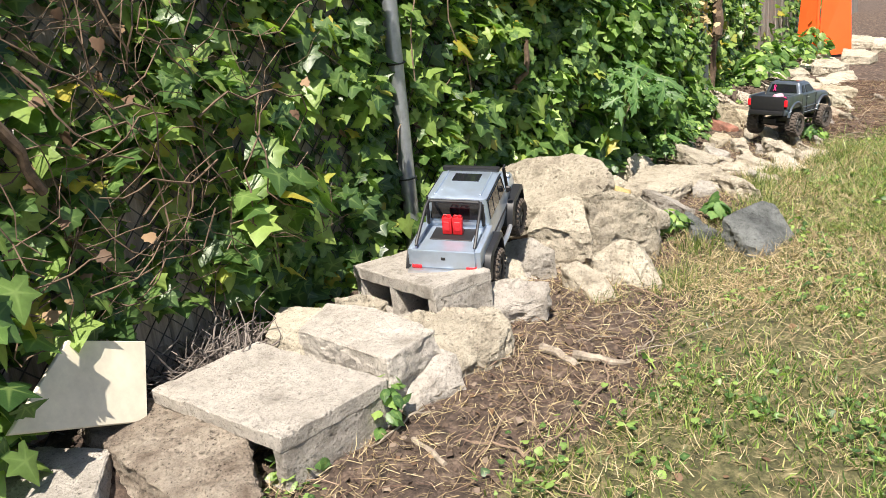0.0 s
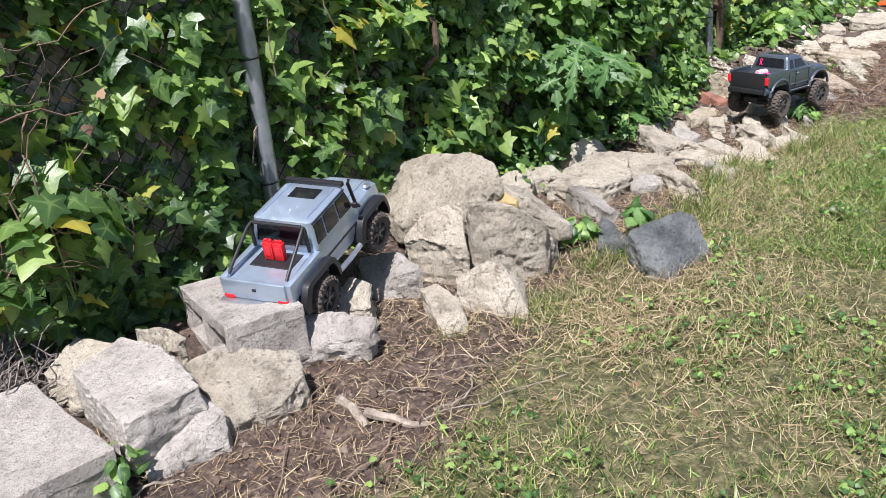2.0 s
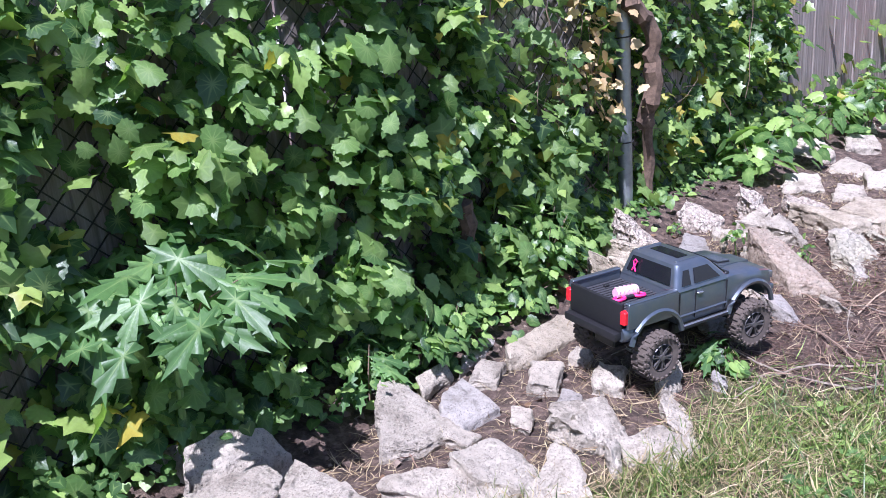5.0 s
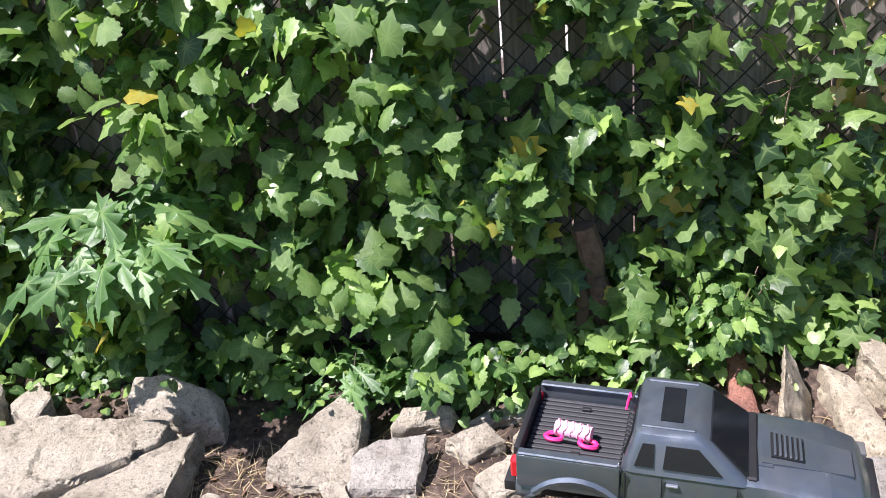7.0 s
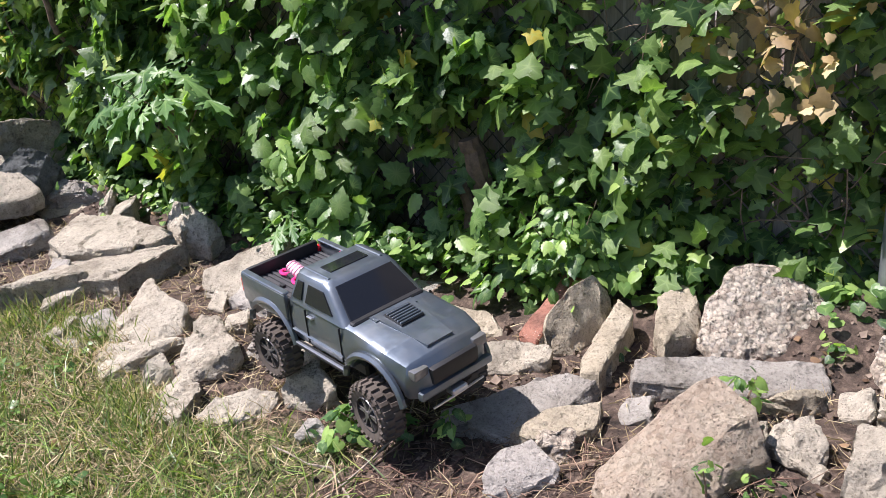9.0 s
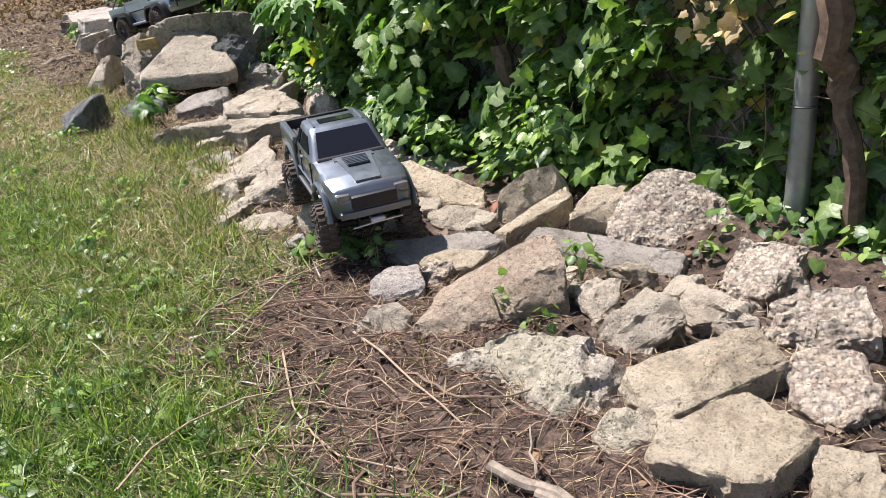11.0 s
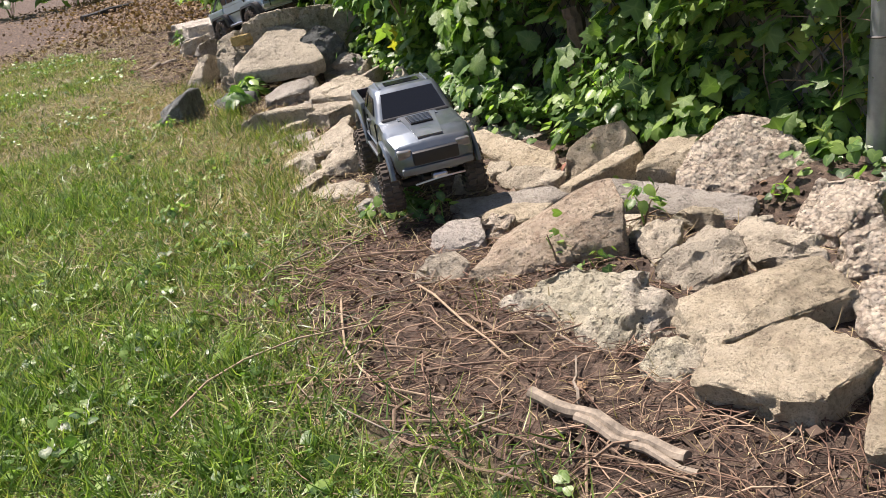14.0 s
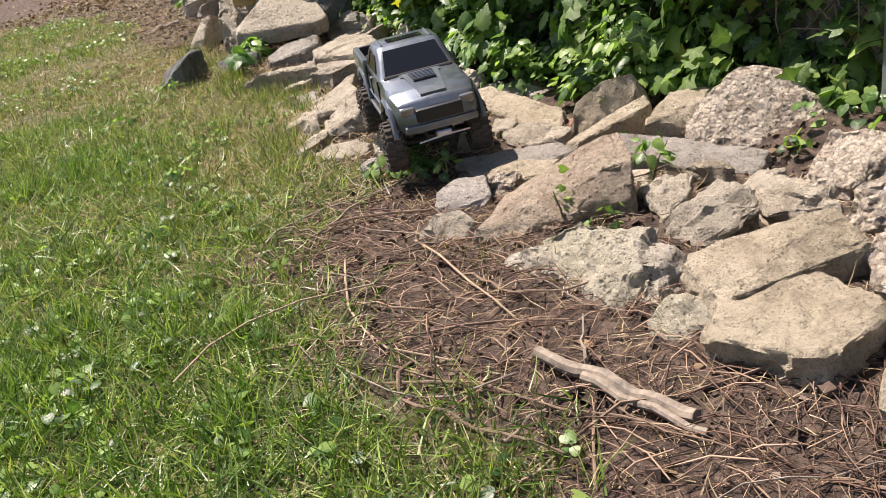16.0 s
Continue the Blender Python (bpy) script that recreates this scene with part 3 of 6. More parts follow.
    yield "rock", "limestone", 0.15, 0.77, 0, 0.8, "-7,-3,6 -5,2,8 6,2,8 5,-1,5"
    yield "brick", "brickred", 0.81, 0.82, 0, 0.3, "-4,-10,5 -2,-4,8 -1,7,12.5 2,10,13 3,8,11 2,-13,5"
    yield "stone", "limestone", -0.01, 0.53, -0.01, 0.8, "-1,-3,4 -3,3,6 2,3,6 5,-2,4"
    yield "boulder", "limestone", -1.44, 0.8, 0.1, 0.9, "4,27,21 10,22,29 9,10,33 10,-7,35 4,-20,34 -3,-27,30 -9,-26,27 -8,-12,25 -12,9,16 -4,21,18"
    yield "rock", "limestone", -1.64, 0.66, 0, 0.7, "-5,8,17 0,5,23 4,-4,27 4,-8,26 -1,-12,15 -0,-5,7 -4,2,5 -1,12,9"
    yield "rock", "limestone", -1.51, 0.48, 0, 0.7, "-8,8,26 -4,2,28 -2,-6,25 4,-10,19 16,-7,9 10,-8,7 -8,5,9 -4,12,18"
    yield "stone", "yellowstone", -1.47, 0.52, 0.225, 0.5, "-0,6,25.5 2,6,26 3,1,26 -0,-6,25.5 -2,-6,25 -2,2,25"
    yield "rock", "limestone", -1.75, 0.38, 0, 0.6, "-5,9,13 1,2,17 2,-3,16 9,-5,8 0,-11,5 -4,-4,4 -6,8,8"
    yield "rock", "limestone", -1.89, 0.45, 0, 0.6, "3,10,10 5,5,12 4,-3,9 -4,-11,4 -8,-5,5 -1,5,7"
    yield "rock", "greystone", -1.83, 0.71, 0.02, 0.6, "1,11,14 4,-2,17 4,-11,13 1,-8,9 -5,1,8 -4,6,10"
    yield "slab", "concrete", -2.27, 0.59, 0.08, 0.9, "-7,13,16 -2,10,18 7,-6,18 11,-14,16 6,-15,13 -7,1,12 -8,10,13"
    yield "rock", "limestone", -2.04, 0.64, 0.02, 1.0, "-2,5,14 4,4,17 6,-1,15 -1,-8,12 -7,-1,12"
    yield "slab", "concrete", -2.68, 0.7, 0.1, 0.5, "-7,14,20 8,17,21 10,4,21 3,-19,20.5 -15,-18,20.5"
    yield "rock", "limestone", -2.51, 0.52, 0.02, 1.1, "-4,18,16 4,12,18 11,-3,17 7,-10,15 0,-10,11 -11,-5,9 -7,-0,14"
    yield "block", "concrete", -2.72, 0.52, 0.02, 0.5, "-6,8,15 10,6,15.5 9,-6,14 6,-9,8 -10,-3,8 -6,6,10"
    yield "rock", "limestone", -2.7, 0.9, 0.1, 1.0, "-7,3,18 5,9,21 7,-4,21 0,-2,19 -6,-7,16"
    yield "rock", "limestone", -2.53, 0.8, 0.1, 0.9, "-2,9,21 1,0,22 2,-6,20 -0,-4,18"
    yield "boulder", "granite", -1.18, 0.11, -0.02, 0.6, "-5,11,11 -1,6,12.5 12,2,13 15,-2,11 8,-10,2 -15,-6,2 -13,0,4"
    yield "boulder", "limestone", 2.71, 0.95, -0.02, 0.9, "-10,11,9 8,11,13 15,-4,13 8,-12,9 -4,-12,3 -17,4,3"
    yield "rock", "limestone", 3.75, 0.79, -0.02, 0.9, "-23,10,5 22,12,10 23,-4,10 3,-16,7 -22,-4,2"
    yield "rock", "limestone", 2.66, 0.46, -0.02, 0.9, "-14,12,5 12,7,9 17,-7,10 5,-12,6 -21,2,2"
    yield "rock", "limestone", 2.58, 0.68, -0.02, 0.9, "7,11,5 18,8,8 8,-6,7 -14,-11,3 -22,-3,3"
    yield "slab", "limestone", -0.61, 0.67, 0, 1.0, "22,6,11 21,-1,10 -1,-15,8 -16,-11,8 -25,7,9 -8,9,11 7,7,11.5"
    yield "slab", "limestone", -0.42, 0.52, 0, 0.8, "9,19,9 9,0,9 10,-5,8 -10,-11,6 -18,-2,6"
    yield "slab", "greystone", -0.6, 0.46, -0.01, 0.7, "-6,4,7 2,4,8 8,-2,6 3,-5,4 -5,1,4"
    yield "rock", "limestone", -0.46, 0.4, -0.01, 0.8, "3,8,6 3,0,4 1,-9,3 -8,-0,3"
    yield "rock", "limestone", -0.31, 0.28, -0.02, 0.8, "-3,5,3 3,3,5 5,-3,4 -1,-5,2 -5,1,1"
    yield "slab", "limestone", -0.17, 0.41, -0.01, 0.8, "-8,11,7 1,7,7 13,-4,4 4,-12,2 -2,-8,2 -6,5,4"
    yield "rock", "limestone", -0.02, 0.26, -0.02, 0.9, "-12,2,2 10,8,6 8,1,6 2,-9,2 -8,-4,1"
    yield "slab", "limestone", -0.46, 0.89, 0, 0.9, "-6,13,9 -3,8,11 7,-6,11 8,-14,10 2,-11,7 -7,8,6"
    yield "rock", "limestone", -0.75, 0.82, 0, 0.9, "-7,2,9 -1,7,12 5,-0,12 3,-7,9"
    yield "rock", "limestone", -0.88, 0.86, 0, 0.9, "-9,8,10 -1,4,14 5,-1,14 5,-4,10 0,-5,7"
    yield "rock", "limestone", 0.23, 0.19, -0.02, 0.9, "-4,7,4 6,2,5 8,-6,3 -4,-7,1 -7,2,1"
    yield "slab", "limestone", -1.25, 0.61, -1.05, 0.4, "-12,1,27.5 -10,7,27.5 -3,14,25 18,13,14.5 18,8,13.5 -3,-21,12.5 -8,-19,14.5"
    yield "boulder", "granite", -1.17, 0.79, 0.08, 0.8, "-5,-9,22.1 -3,0,27.5 1,7,23.1 3,10,16.9 5,-3,14.3 -1,-8,17.3"
    yield "stone", "limestone", 0.86, 0.62, 0.02, 0.9, "-3,2,7 2,4,8 4,-1,7 -1,-4,5"
    yield "stone", "limestone", 1.01, 0.61, 0.02, 0.9, "-3,2,8 2,4,9 4,-1,8 -1,-4,6"
    yield "stone", "greystone", 1.14, 0.51, 0.02, 0.9, "-4,2,8 1,4,9 3,-1,8 -2,-4,6"
    yield "stone", "limestone", 1.47, 0.68, 0.02, 0.9, "-3,2,9 2,4,10 4,-2,9 -2,-4,7"
    yield "stone", "limestone", 1.34, 0.52, 0.02, 0.9, "-3,2,9 2,3,10 3,-2,9 -2,-4,7"
    yield "rock", "limestone", 0.68, 0.5, 0, 0.9, "-6,0,7 0,4,8 5,0,7 -1,-6,5"
    yield "rock", "limestone", 0.32, 0.55, 0, 0.9, "-6,1,7 1,5,8 6,0,7 -2,-5,5"
    yield "stone", "greystone", 0.26, 0.43, 0, 0.9, "-4,2,6 2,4,7 4,-1,6 -2,-4,4"
    yield "stone", "limestone", 0.13, 0.47, 0, 0.9, "-4,1,6 1,4,7 4,0,6 -2,-4,4"
    yield "rock", "limestone", 0.41, 0.42, 0, 0.9, "-5,2,7 2,5,8 5,-1,7 -2,-4,5"
    yield "rock", "limestone", 0.66, 0.59, 0, 0.9, "-6,1,6 2,3,7 6,-1,6 -3,-3,4"
    yield "rock", "limestone", 0.26, 0.69, 0, 0.9, "-6,1,6 2,4,7 6,-1,6 -2,-4,4"
    yield "stone", "limestone", 0.49, 0.57, 0, 0.9, "-4,1,5 2,3,6 4,-1,5 -2,-3,3"
    yield "rock", "limestone", 1.24, 0.56, 0.01, 0.9, "-4,2,7 2,4,8 4,-1,7 -2,-3,5"
    yield "rock", "limestone", 2.2, 0.72, 0, 0.9, "-10,3,9 2,8,12 10,-2,11 -2,-10,8"
    yield "rock", "limestone", 2.39, 0.47, 0, 0.9, "-9,3,8 3,9,11 9,-2,10 -3,-9,6"
    yield "rock", "limestone", 2.17, 0.52, 0, 0.9, "-7,3,8 3,6,11 8,-2,10 -3,-8,6"
    yield "rock", "limestone", 3.1, 0.82, 0, 0.9, "-10,3,7 2,8,10 10,-2,9 -2,-10,5"
    yield "rock", "limestone", 3.4, 0.92, 0, 0.9, "-10,3,6 2,6,9 10,-2,8 -2,-8,4"
    yield "block", "concrete", -3.5, 0.98, 0, 0.5, "-1,38,13 14,17,13.5 22,-7,13.5 -12,-38,13 -24,-12,12.5"


for i, row in enumerate(border()):
    rock(*row, seed=i + 1)


# ---- the two model trucks ----
def arch(x, wheels, r, low):
    """The height of a body's lower edge at x, arched over the wheels."""
    z = low
    for w in wheels:
        if abs(x - w) < r:
            z = max(z, math.sqrt(r * r - (x - w) ** 2))
    return z


def shell_bm(stations, wheels, r, low, inset=0.006):
    """A body shell lofted through stations (x, half width, top), arched over the wheels."""
    xs = sorted({round(v, 4) for v in np.linspace(stations[0][0], stations[-1][0], 64)} | {round(s[0], 4) for s in stations})
    rings = []
    sx = [s[0] for s in stations]
    for x in xs:
        w, top = (float(np.interp(x, sx, [s[k] for s in stations])) for k in (1, 2))
        b = min(arch(x, wheels, r, low), top - 0.012)
        m = b + (top - b) * 0.6
        rings.append([(x, -w + inset, b), (x, -w, b + (m - b) * 0.5), (x, -w, m), (x, -w + 0.006, top - 0.004), (x, -w + 0.016, top),
                      (x, 0, top + 0.003), (x, w - 0.016, top), (x, w - 0.006, top - 0.004), (x, w, m), (x, w, b + (m - b) * 0.5), (x, w - inset, b)])
    return loft_bm(rings)


def cabin_bm(base, top, zb, zt, wb, wt, steps=5):
    """A tapering cabin with rounded corners between its lower and upper outlines (rear x, front x)."""
    rings = []
    for i in range(steps + 2):
        u = min(1.0, i / steps)
        x0, x1 = base[0] + (top[0] - base[0]) * u, base[1] + (top[1] - base[1]) * u
        w, z = wb + (wt - wb) * u, zb + (zt - zb) * u
        if i == steps:
            z -= 0.004
        if i == steps + 1:
            x0, x1, w = x0 + 0.008, x1 - 0.01, w - 0.01
        c = 0.014
        ring = []
        for sx, sy, a0 in ((x1, w, 0), (x0, w, 90), (x0, -w, 180), (x1, -w, 270)):
            ox, oy = (sx - c if sx == x1 else sx + c), (sy - c if sy > 0 else sy + c)
            for a in (0, 30, 60, 90):
                ring.append((ox + c * math.cos(radians(a0 + a)), oy + c * math.sin(radians(a0 + a)), z))
        rings.append(ring)
    return loft_bm(rings)


def tyre_bm(r, w):
    """A lugged off-road tyre, its axle along y."""
    bm = bmesh.new()
    prof = [(0.56, -0.42), (0.8, -0.5), (0.9, -0.47), (0.955, -0.38), (0.965, 0.0), (0.955, 0.38), (0.9, 0.47), (0.8, 0.5), (0.56, 0.42)]
    n = 44
    rings = [[bm.verts.new((r * p * math.cos(k * math.tau / n), w * q, r * p * math.sin(k * math.tau / n))) for p, q in prof] for k in range(n)]
    for k in range(n):
        a, b = rings[k], rings[(k + 1) % n]
        for j in range(len(prof)):
            i = (j + 1) % len(prof)
            bm.faces.new((a[j], a[i], b[i], b[j]))
    bmesh.ops.recalc_face_normals(bm, faces=bm.faces[:])
    bm.faces.ensure_lookup_table()
    m = len(prof)
    lugs = [bm.faces[k * m + j] for k in range(n) for j in (1, 2, 3, 4, 5, 6) if (k + (j > 3) + (j in (3, 4)) * 1) % 2 == 0]
    grown = bmesh.ops.extrude_discrete_faces(bm, faces=lugs)["faces"]
    bm.normal_update()
    for f in grown:
        c, out = f.calc_center_median(), f.normal.copy()
        for v in f.verts:
            v.co = c + (v.co - c) * 0.8 + out * r * 0.07
    return bm


def rim_bm(r, w, spokes=6):
    bm = bmesh.new()
    bmesh.ops.create_cone(bm, cap_ends=True, segments=28, radius1=r * 0.5, radius2=r * 0.5, depth=w * 0.3, matrix=Matrix.Rotation(radians(90), 4, "X"))
    for k in range(spokes):
        for s in (-0.13, 0.13):
            m = Matrix.Rotation(k * math.tau / spokes + s, 4, "Y") @ Matrix.Translation((r * 0.33, 0, 0))
            bmesh.ops.create_cube(bm, size=1, matrix=m @ Matrix.Diagonal((r * 0.44, w * 0.82, r * 0.055, 1)))
    bmesh.ops.create_cone(bm, cap_ends=True, segments=16, radius1=r * 0.14, radius2=r * 0.12, depth=w * 0.92, matrix=Matrix.Rotation(radians(90), 4, "X"))
    n = 28
    for y in (-0.42, 0.42):
        bmesh.ops.create_cone(bm, cap_ends=False, segments=n, radius1=r * 0.575, radius2=r * 0.545, depth=w * 0.09, matrix=Matrix.Translation((0, y * w, 0)) @ Matrix.Rotation(radians(90), 4, "X"))
    return bm


def wheels(truck, base, track, r, w, rim):
    tyre, hub = mesh_of(tyre_bm(r, w), "tyre", TYRE, 30), mesh_of(rim_bm(r, w), "rim", rim, 30)
    for x in (-base / 2, base / 2):
        for y in (-track, track):
            wheel = new("wheel", tyre)
            wheel.parent, wheel.matrix_basis = truck, pose(x, y, 0, 0, (x * 700 + y * 300) % 40, -6 if x > 0 else 0)
            ob = new("rim", hub)
            ob.parent = wheel
    for x in (-base / 2, base / 2):
        part("axle", tube_bm([(x, -track, 0), (x, 0, 0), (x, track, 0)], [0.008, 0.014, 0.008], 10), BLACK, truck)
    part("chassis", add(block_bm(-base * 0.72, -0.035, 0.008, base * 0.72, 0.035, 0.034, 0.004), block_bm(-0.05, -0.05, 0.0, 0.07, 0.05, 0.03, 0.005)), BLACK, truck)


def dark_pickup():
    """Dark grey metallic pickup with a long bed and a strap roll lying in it."""
    t = tagged(new("model_truck"), "dark grey metallic model pickup truck standing on the rocks", "toy truck")
    B, TR, R, W = 0.325, 0.103, 0.06, 0.048
    ws = (-B / 2, B / 2)
    body = part("body", shell_bm([(-0.262, 0.096, 0.062), (-0.25, 0.101, 0.064), (-0.105, 0.101, 0.064), (-0.096, 0.1, 0.112), (0.08, 0.1, 0.114), (0.11, 0.1, 0.114),
                                  (0.2, 0.102, 0.106), (0.245, 0.094, 0.094), (0.262, 0.078, 0.078), (0.268, 0.06, 0.062)], ws, 0.077, 0.026), DARKPAINT, t)
    part("hood_bulge", add(panel_bm([(0.105, -0.045, 0.1165), (0.235, -0.03, 0.1), (0.235, 0.03, 0.1), (0.105, 0.045, 0.1165)], 0.004),
                           panel_bm([(0.1, -0.05, 0.116), (0.12, -0.05, 0.115), (0.12, 0.05, 0.115), (0.1, 0.05, 0.116)], 0.002)), DARKPAINT, body)
    vent = part("hood_vent", panel_bm([(0.118, -0.03, 0.119), (0.165, -0.027, 0.114), (0.165, 0.027, 0.114), (0.118, 0.03, 0.119)], 0.003), BLACK, body, "black louvred hood vent")
    for k in range(6):
        x = 0.122 + k * 0.0075
        part("louvre", block_bm(x, -0.027, 0.1205 - k * 0.0008, x + 0.004, 0.027, 0.1245 - k * 0.0008, 0.001), DARKPAINT, vent)
    part("cowl", block_bm(0.084, -0.085, 0.11, 0.1, 0.085, 0.119, 0.003), BLACK, body, "black ribbed cowl under the windscreen")
    # bed
    for y in (-1, 1):
        part("bed_side", block_bm(-0.258, y * 0.0985 - 0.007, 0.058, -0.098, y * 0.0985 + 0.004, 0.118, 0.004, 2), DARKPAINT, body)
        part("bed_rail", block_bm(-0.256, y * 0.096 - 0.008, 0.116, -0.1, y * 0.096 + 0.007, 0.122, 0.002), DARKPAINT, body)
        for x in (-0.09, -0.036, 0.072):
            part("door_seam", block_bm(x - 0.0008, y * 0.1 - 0.002, 0.035, x + 0.0008, y * 0.1 + 0.0022, 0.108, 0.0004), BLACK, body)
        part("side_crease", block_bm(-0.088, y * 0.1005 - 0.003, 0.046, 0.076, y * 0.1005 + 0.0032, 0.051, 0.002), DARKPAINT, body)
        part("step_strip", block_bm(-0.078, y * 0.105 - 0.002, 0.022, 0.086, y * 0.105 + 0.004, 0.025, 0.001), CHROME, t, "bright step strip")
        for w in ws:
            pts = [(w + 0.083 * math.cos(a), y * 0.104, 0.083 * math.sin(a)) for a in np.linspace(0.2, math.pi - 0.2, 14)]
            part("fender_flare", tube_bm(pts, 0.007, 6), DARKPAINT, body)
        part("side_step", block_bm(-0.075, y * 0.102 - 0.006, 0.016, 0.085, y * 0.102 + 0.008, 0.024, 0.002), BLACK, t)
        part("tail_light", block_bm(-0.268, y * 0.094 - 0.008, 0.07, -0.252, y * 0.094 + 0.009, 0.104, 0.003), REDLIGHT, body, "red tail light")
        part("headlight", block_bm(0.235, y * 0.07 - 0.018, 0.066, 0.264, y * 0.07 + 0.016, 0.086, 0.005, 2), HEADLIGHT, body, "smoked headlight")
    part("tailgate", block_bm(-0.266, -0.088, 0.05, -0.255, 0.088, 0.119, 0.004, 2), BLACK, body, "black tailgate")
    liner = part("bed_liner", block_bm(-0.254, -0.09, 0.066, -0.1, 0.09, 0.092, 0.001), BEDLINER, body, "black ribbed bed liner")
    for k in range(15):
        y = -0.084 + k * 0.012
        part("rib", block_bm(-0.252, y - 0.0035, 0.091, -0.102, y + 0.0035, 0.0955, 0.001), BEDLINER, liner)
    for k, y in enumerate((-0.06, 0.062)):
        part("tie_down", block_bm(-0.18, y - 0.004, 0.095, -0.165, y + 0.004, 0.101, 0.001), BLACK, liner)
    # cabin
    cab = part("cab", cabin_bm((-0.098, 0.09), (-0.08, 0.02), 0.109, 0.172, 0.097, 0.078), DARKPAINT, t)
    part("windscreen", panel_bm([(0.085, -0.08, 0.117), (0.085, 0.08, 0.117), (0.029, 0.066, 0.1635), (0.029, -0.066, 0.1635)], 0.0025), GLASS, cab, "dark tinted windscreen")
    part("rear_window", panel_bm([(-0.0955, 0.072, 0.122), (-0.0955, -0.072, 0.122), (-0.084, -0.062, 0.16), (-0.084, 0.062, 0.16)], 0.0025), GLASS, cab, "dark rear window")
    for y in (-1, 1):
        for x0, x1, x2, x3 in ((-0.078, -0.05, -0.05, -0.067), (-0.036, 0.05, 0.014, -0.033)):
            c = [(x0, y * 0.0945, 0.121), (x1, y * 0.0945, 0.121), (x2, y * 0.083, 0.1555), (x3, y * 0.083, 0.1555)]
            part("side_window", panel_bm(c if y < 0 else c[::-1], 0.0022), GLASS, cab, "dark tinted side window")
        part("door_handle", block_bm(-0.03, y * 0.1 - 0.003, 0.094, -0.012, y * 0.1 + 0.003, 0.098, 0.001), CHROME, t)
    part("sunroof", panel_bm([(-0.045, -0.045, 0.1715), (-0.012, -0.045, 0.1715), (-0.012, 0.045, 0.1715), (-0.045, 0.045, 0.1715)], 0.0025), GLASS, cab, "dark glass sunroof")
    for y in (-0.062, 0.062):
        part("roof_ridge", block_bm(-0.072, y - 0.003, 0.17, 0.008, y + 0.003, 0.1745, 0.0015), DARKPAINT, cab)
    # front and rear
    part("grille", block_bm(0.255, -0.055, 0.048, 0.2735, 0.055, 0.08, 0.006, 2), BLACK, body, "black honeycomb grille")
    part("front_bumper", block_bm(0.262, -0.085, 0.03, 0.276, 0.085, 0.046, 0.004, 2), DARKPAINT, body)
    winch = part("winch", block_bm(0.258, -0.018, 0.008, 0.28, 0.018, 0.022, 0.003), CHROME, t)
    part("bumper_bar", tube_bm([(0.272, -0.06, 0.004), (0.28, 0, 0.012), (0.274, 0.06, 0.01)], 0.0025, 6), CHROME, t)
    part("rear_bumper", block_bm(-0.283, -0.088, 0.03, -0.262, 0.088, 0.05, 0.004, 2), BLACK, body, "black step rear bumper")
    rb = bmesh.new()
    tube_bm([(-0.103, 0.048, 0.128), (-0.101, 0.04, 0.142), (-0.097, 0.036, 0.152), (-0.099, 0.041, 0.157), (-0.1, 0.046, 0.152), (-0.102, 0.042, 0.142), (-0.104, 0.034, 0.128)], 0.0022, 6, rb)
    part("ribbon", rb, PINK, cab, "hot pink ribbon on the rear window")
    for ob in t.children:
        ob.location.z += 0.027
    wheels(t, B, TR, R, W, RIMGREY)
    return t


def strap_roll():
    """A rolled recovery strap with loops, lying in the pickup's bed."""
    t = tagged(new("strap_roll"), "rolled pink tow strap lying in the dark pickup's bed", "tow strap")
    bm = tube_bm([(-0.03, 0, 0.012), (0.0, 0, 0.0125), (0.03, 0, 0.012)], [0.0125, 0.0135, 0.0125], 18)
    roll = part("roll", bm, PALEPINK, t, "pale pink rolled webbing")
    for k in range(5):
        x = -0.024 + k * 0.012
        part("band", tube_bm([(x + 0.003 * math.cos(a * 3), 0.0138 * math.cos(a), 0.0125 + 0.0138 * math.sin(a)) for a in np.linspace(0, 6.28, 18)], 0.0014, 5), PALEPINK, roll)
    for s in (-1, 1):
        pts = [(s * 0.014 + s * 0.018 * (1 - math.cos(a)) * 0.8, -0.015 - 0.009 * math.sin(a), 0.005 + 0.001 * math.cos(a)) for a in np.linspace(0, 6.28, 16)]
        part("loop", tube_bm(pts, 0.004, 6), PINK, t, "hot pink strap loop")
    part("knot", block_bm(-0.014, -0.02, 0.001, 0.014, -0.011, 0.009, 0.002), BLACK, t)
    return t


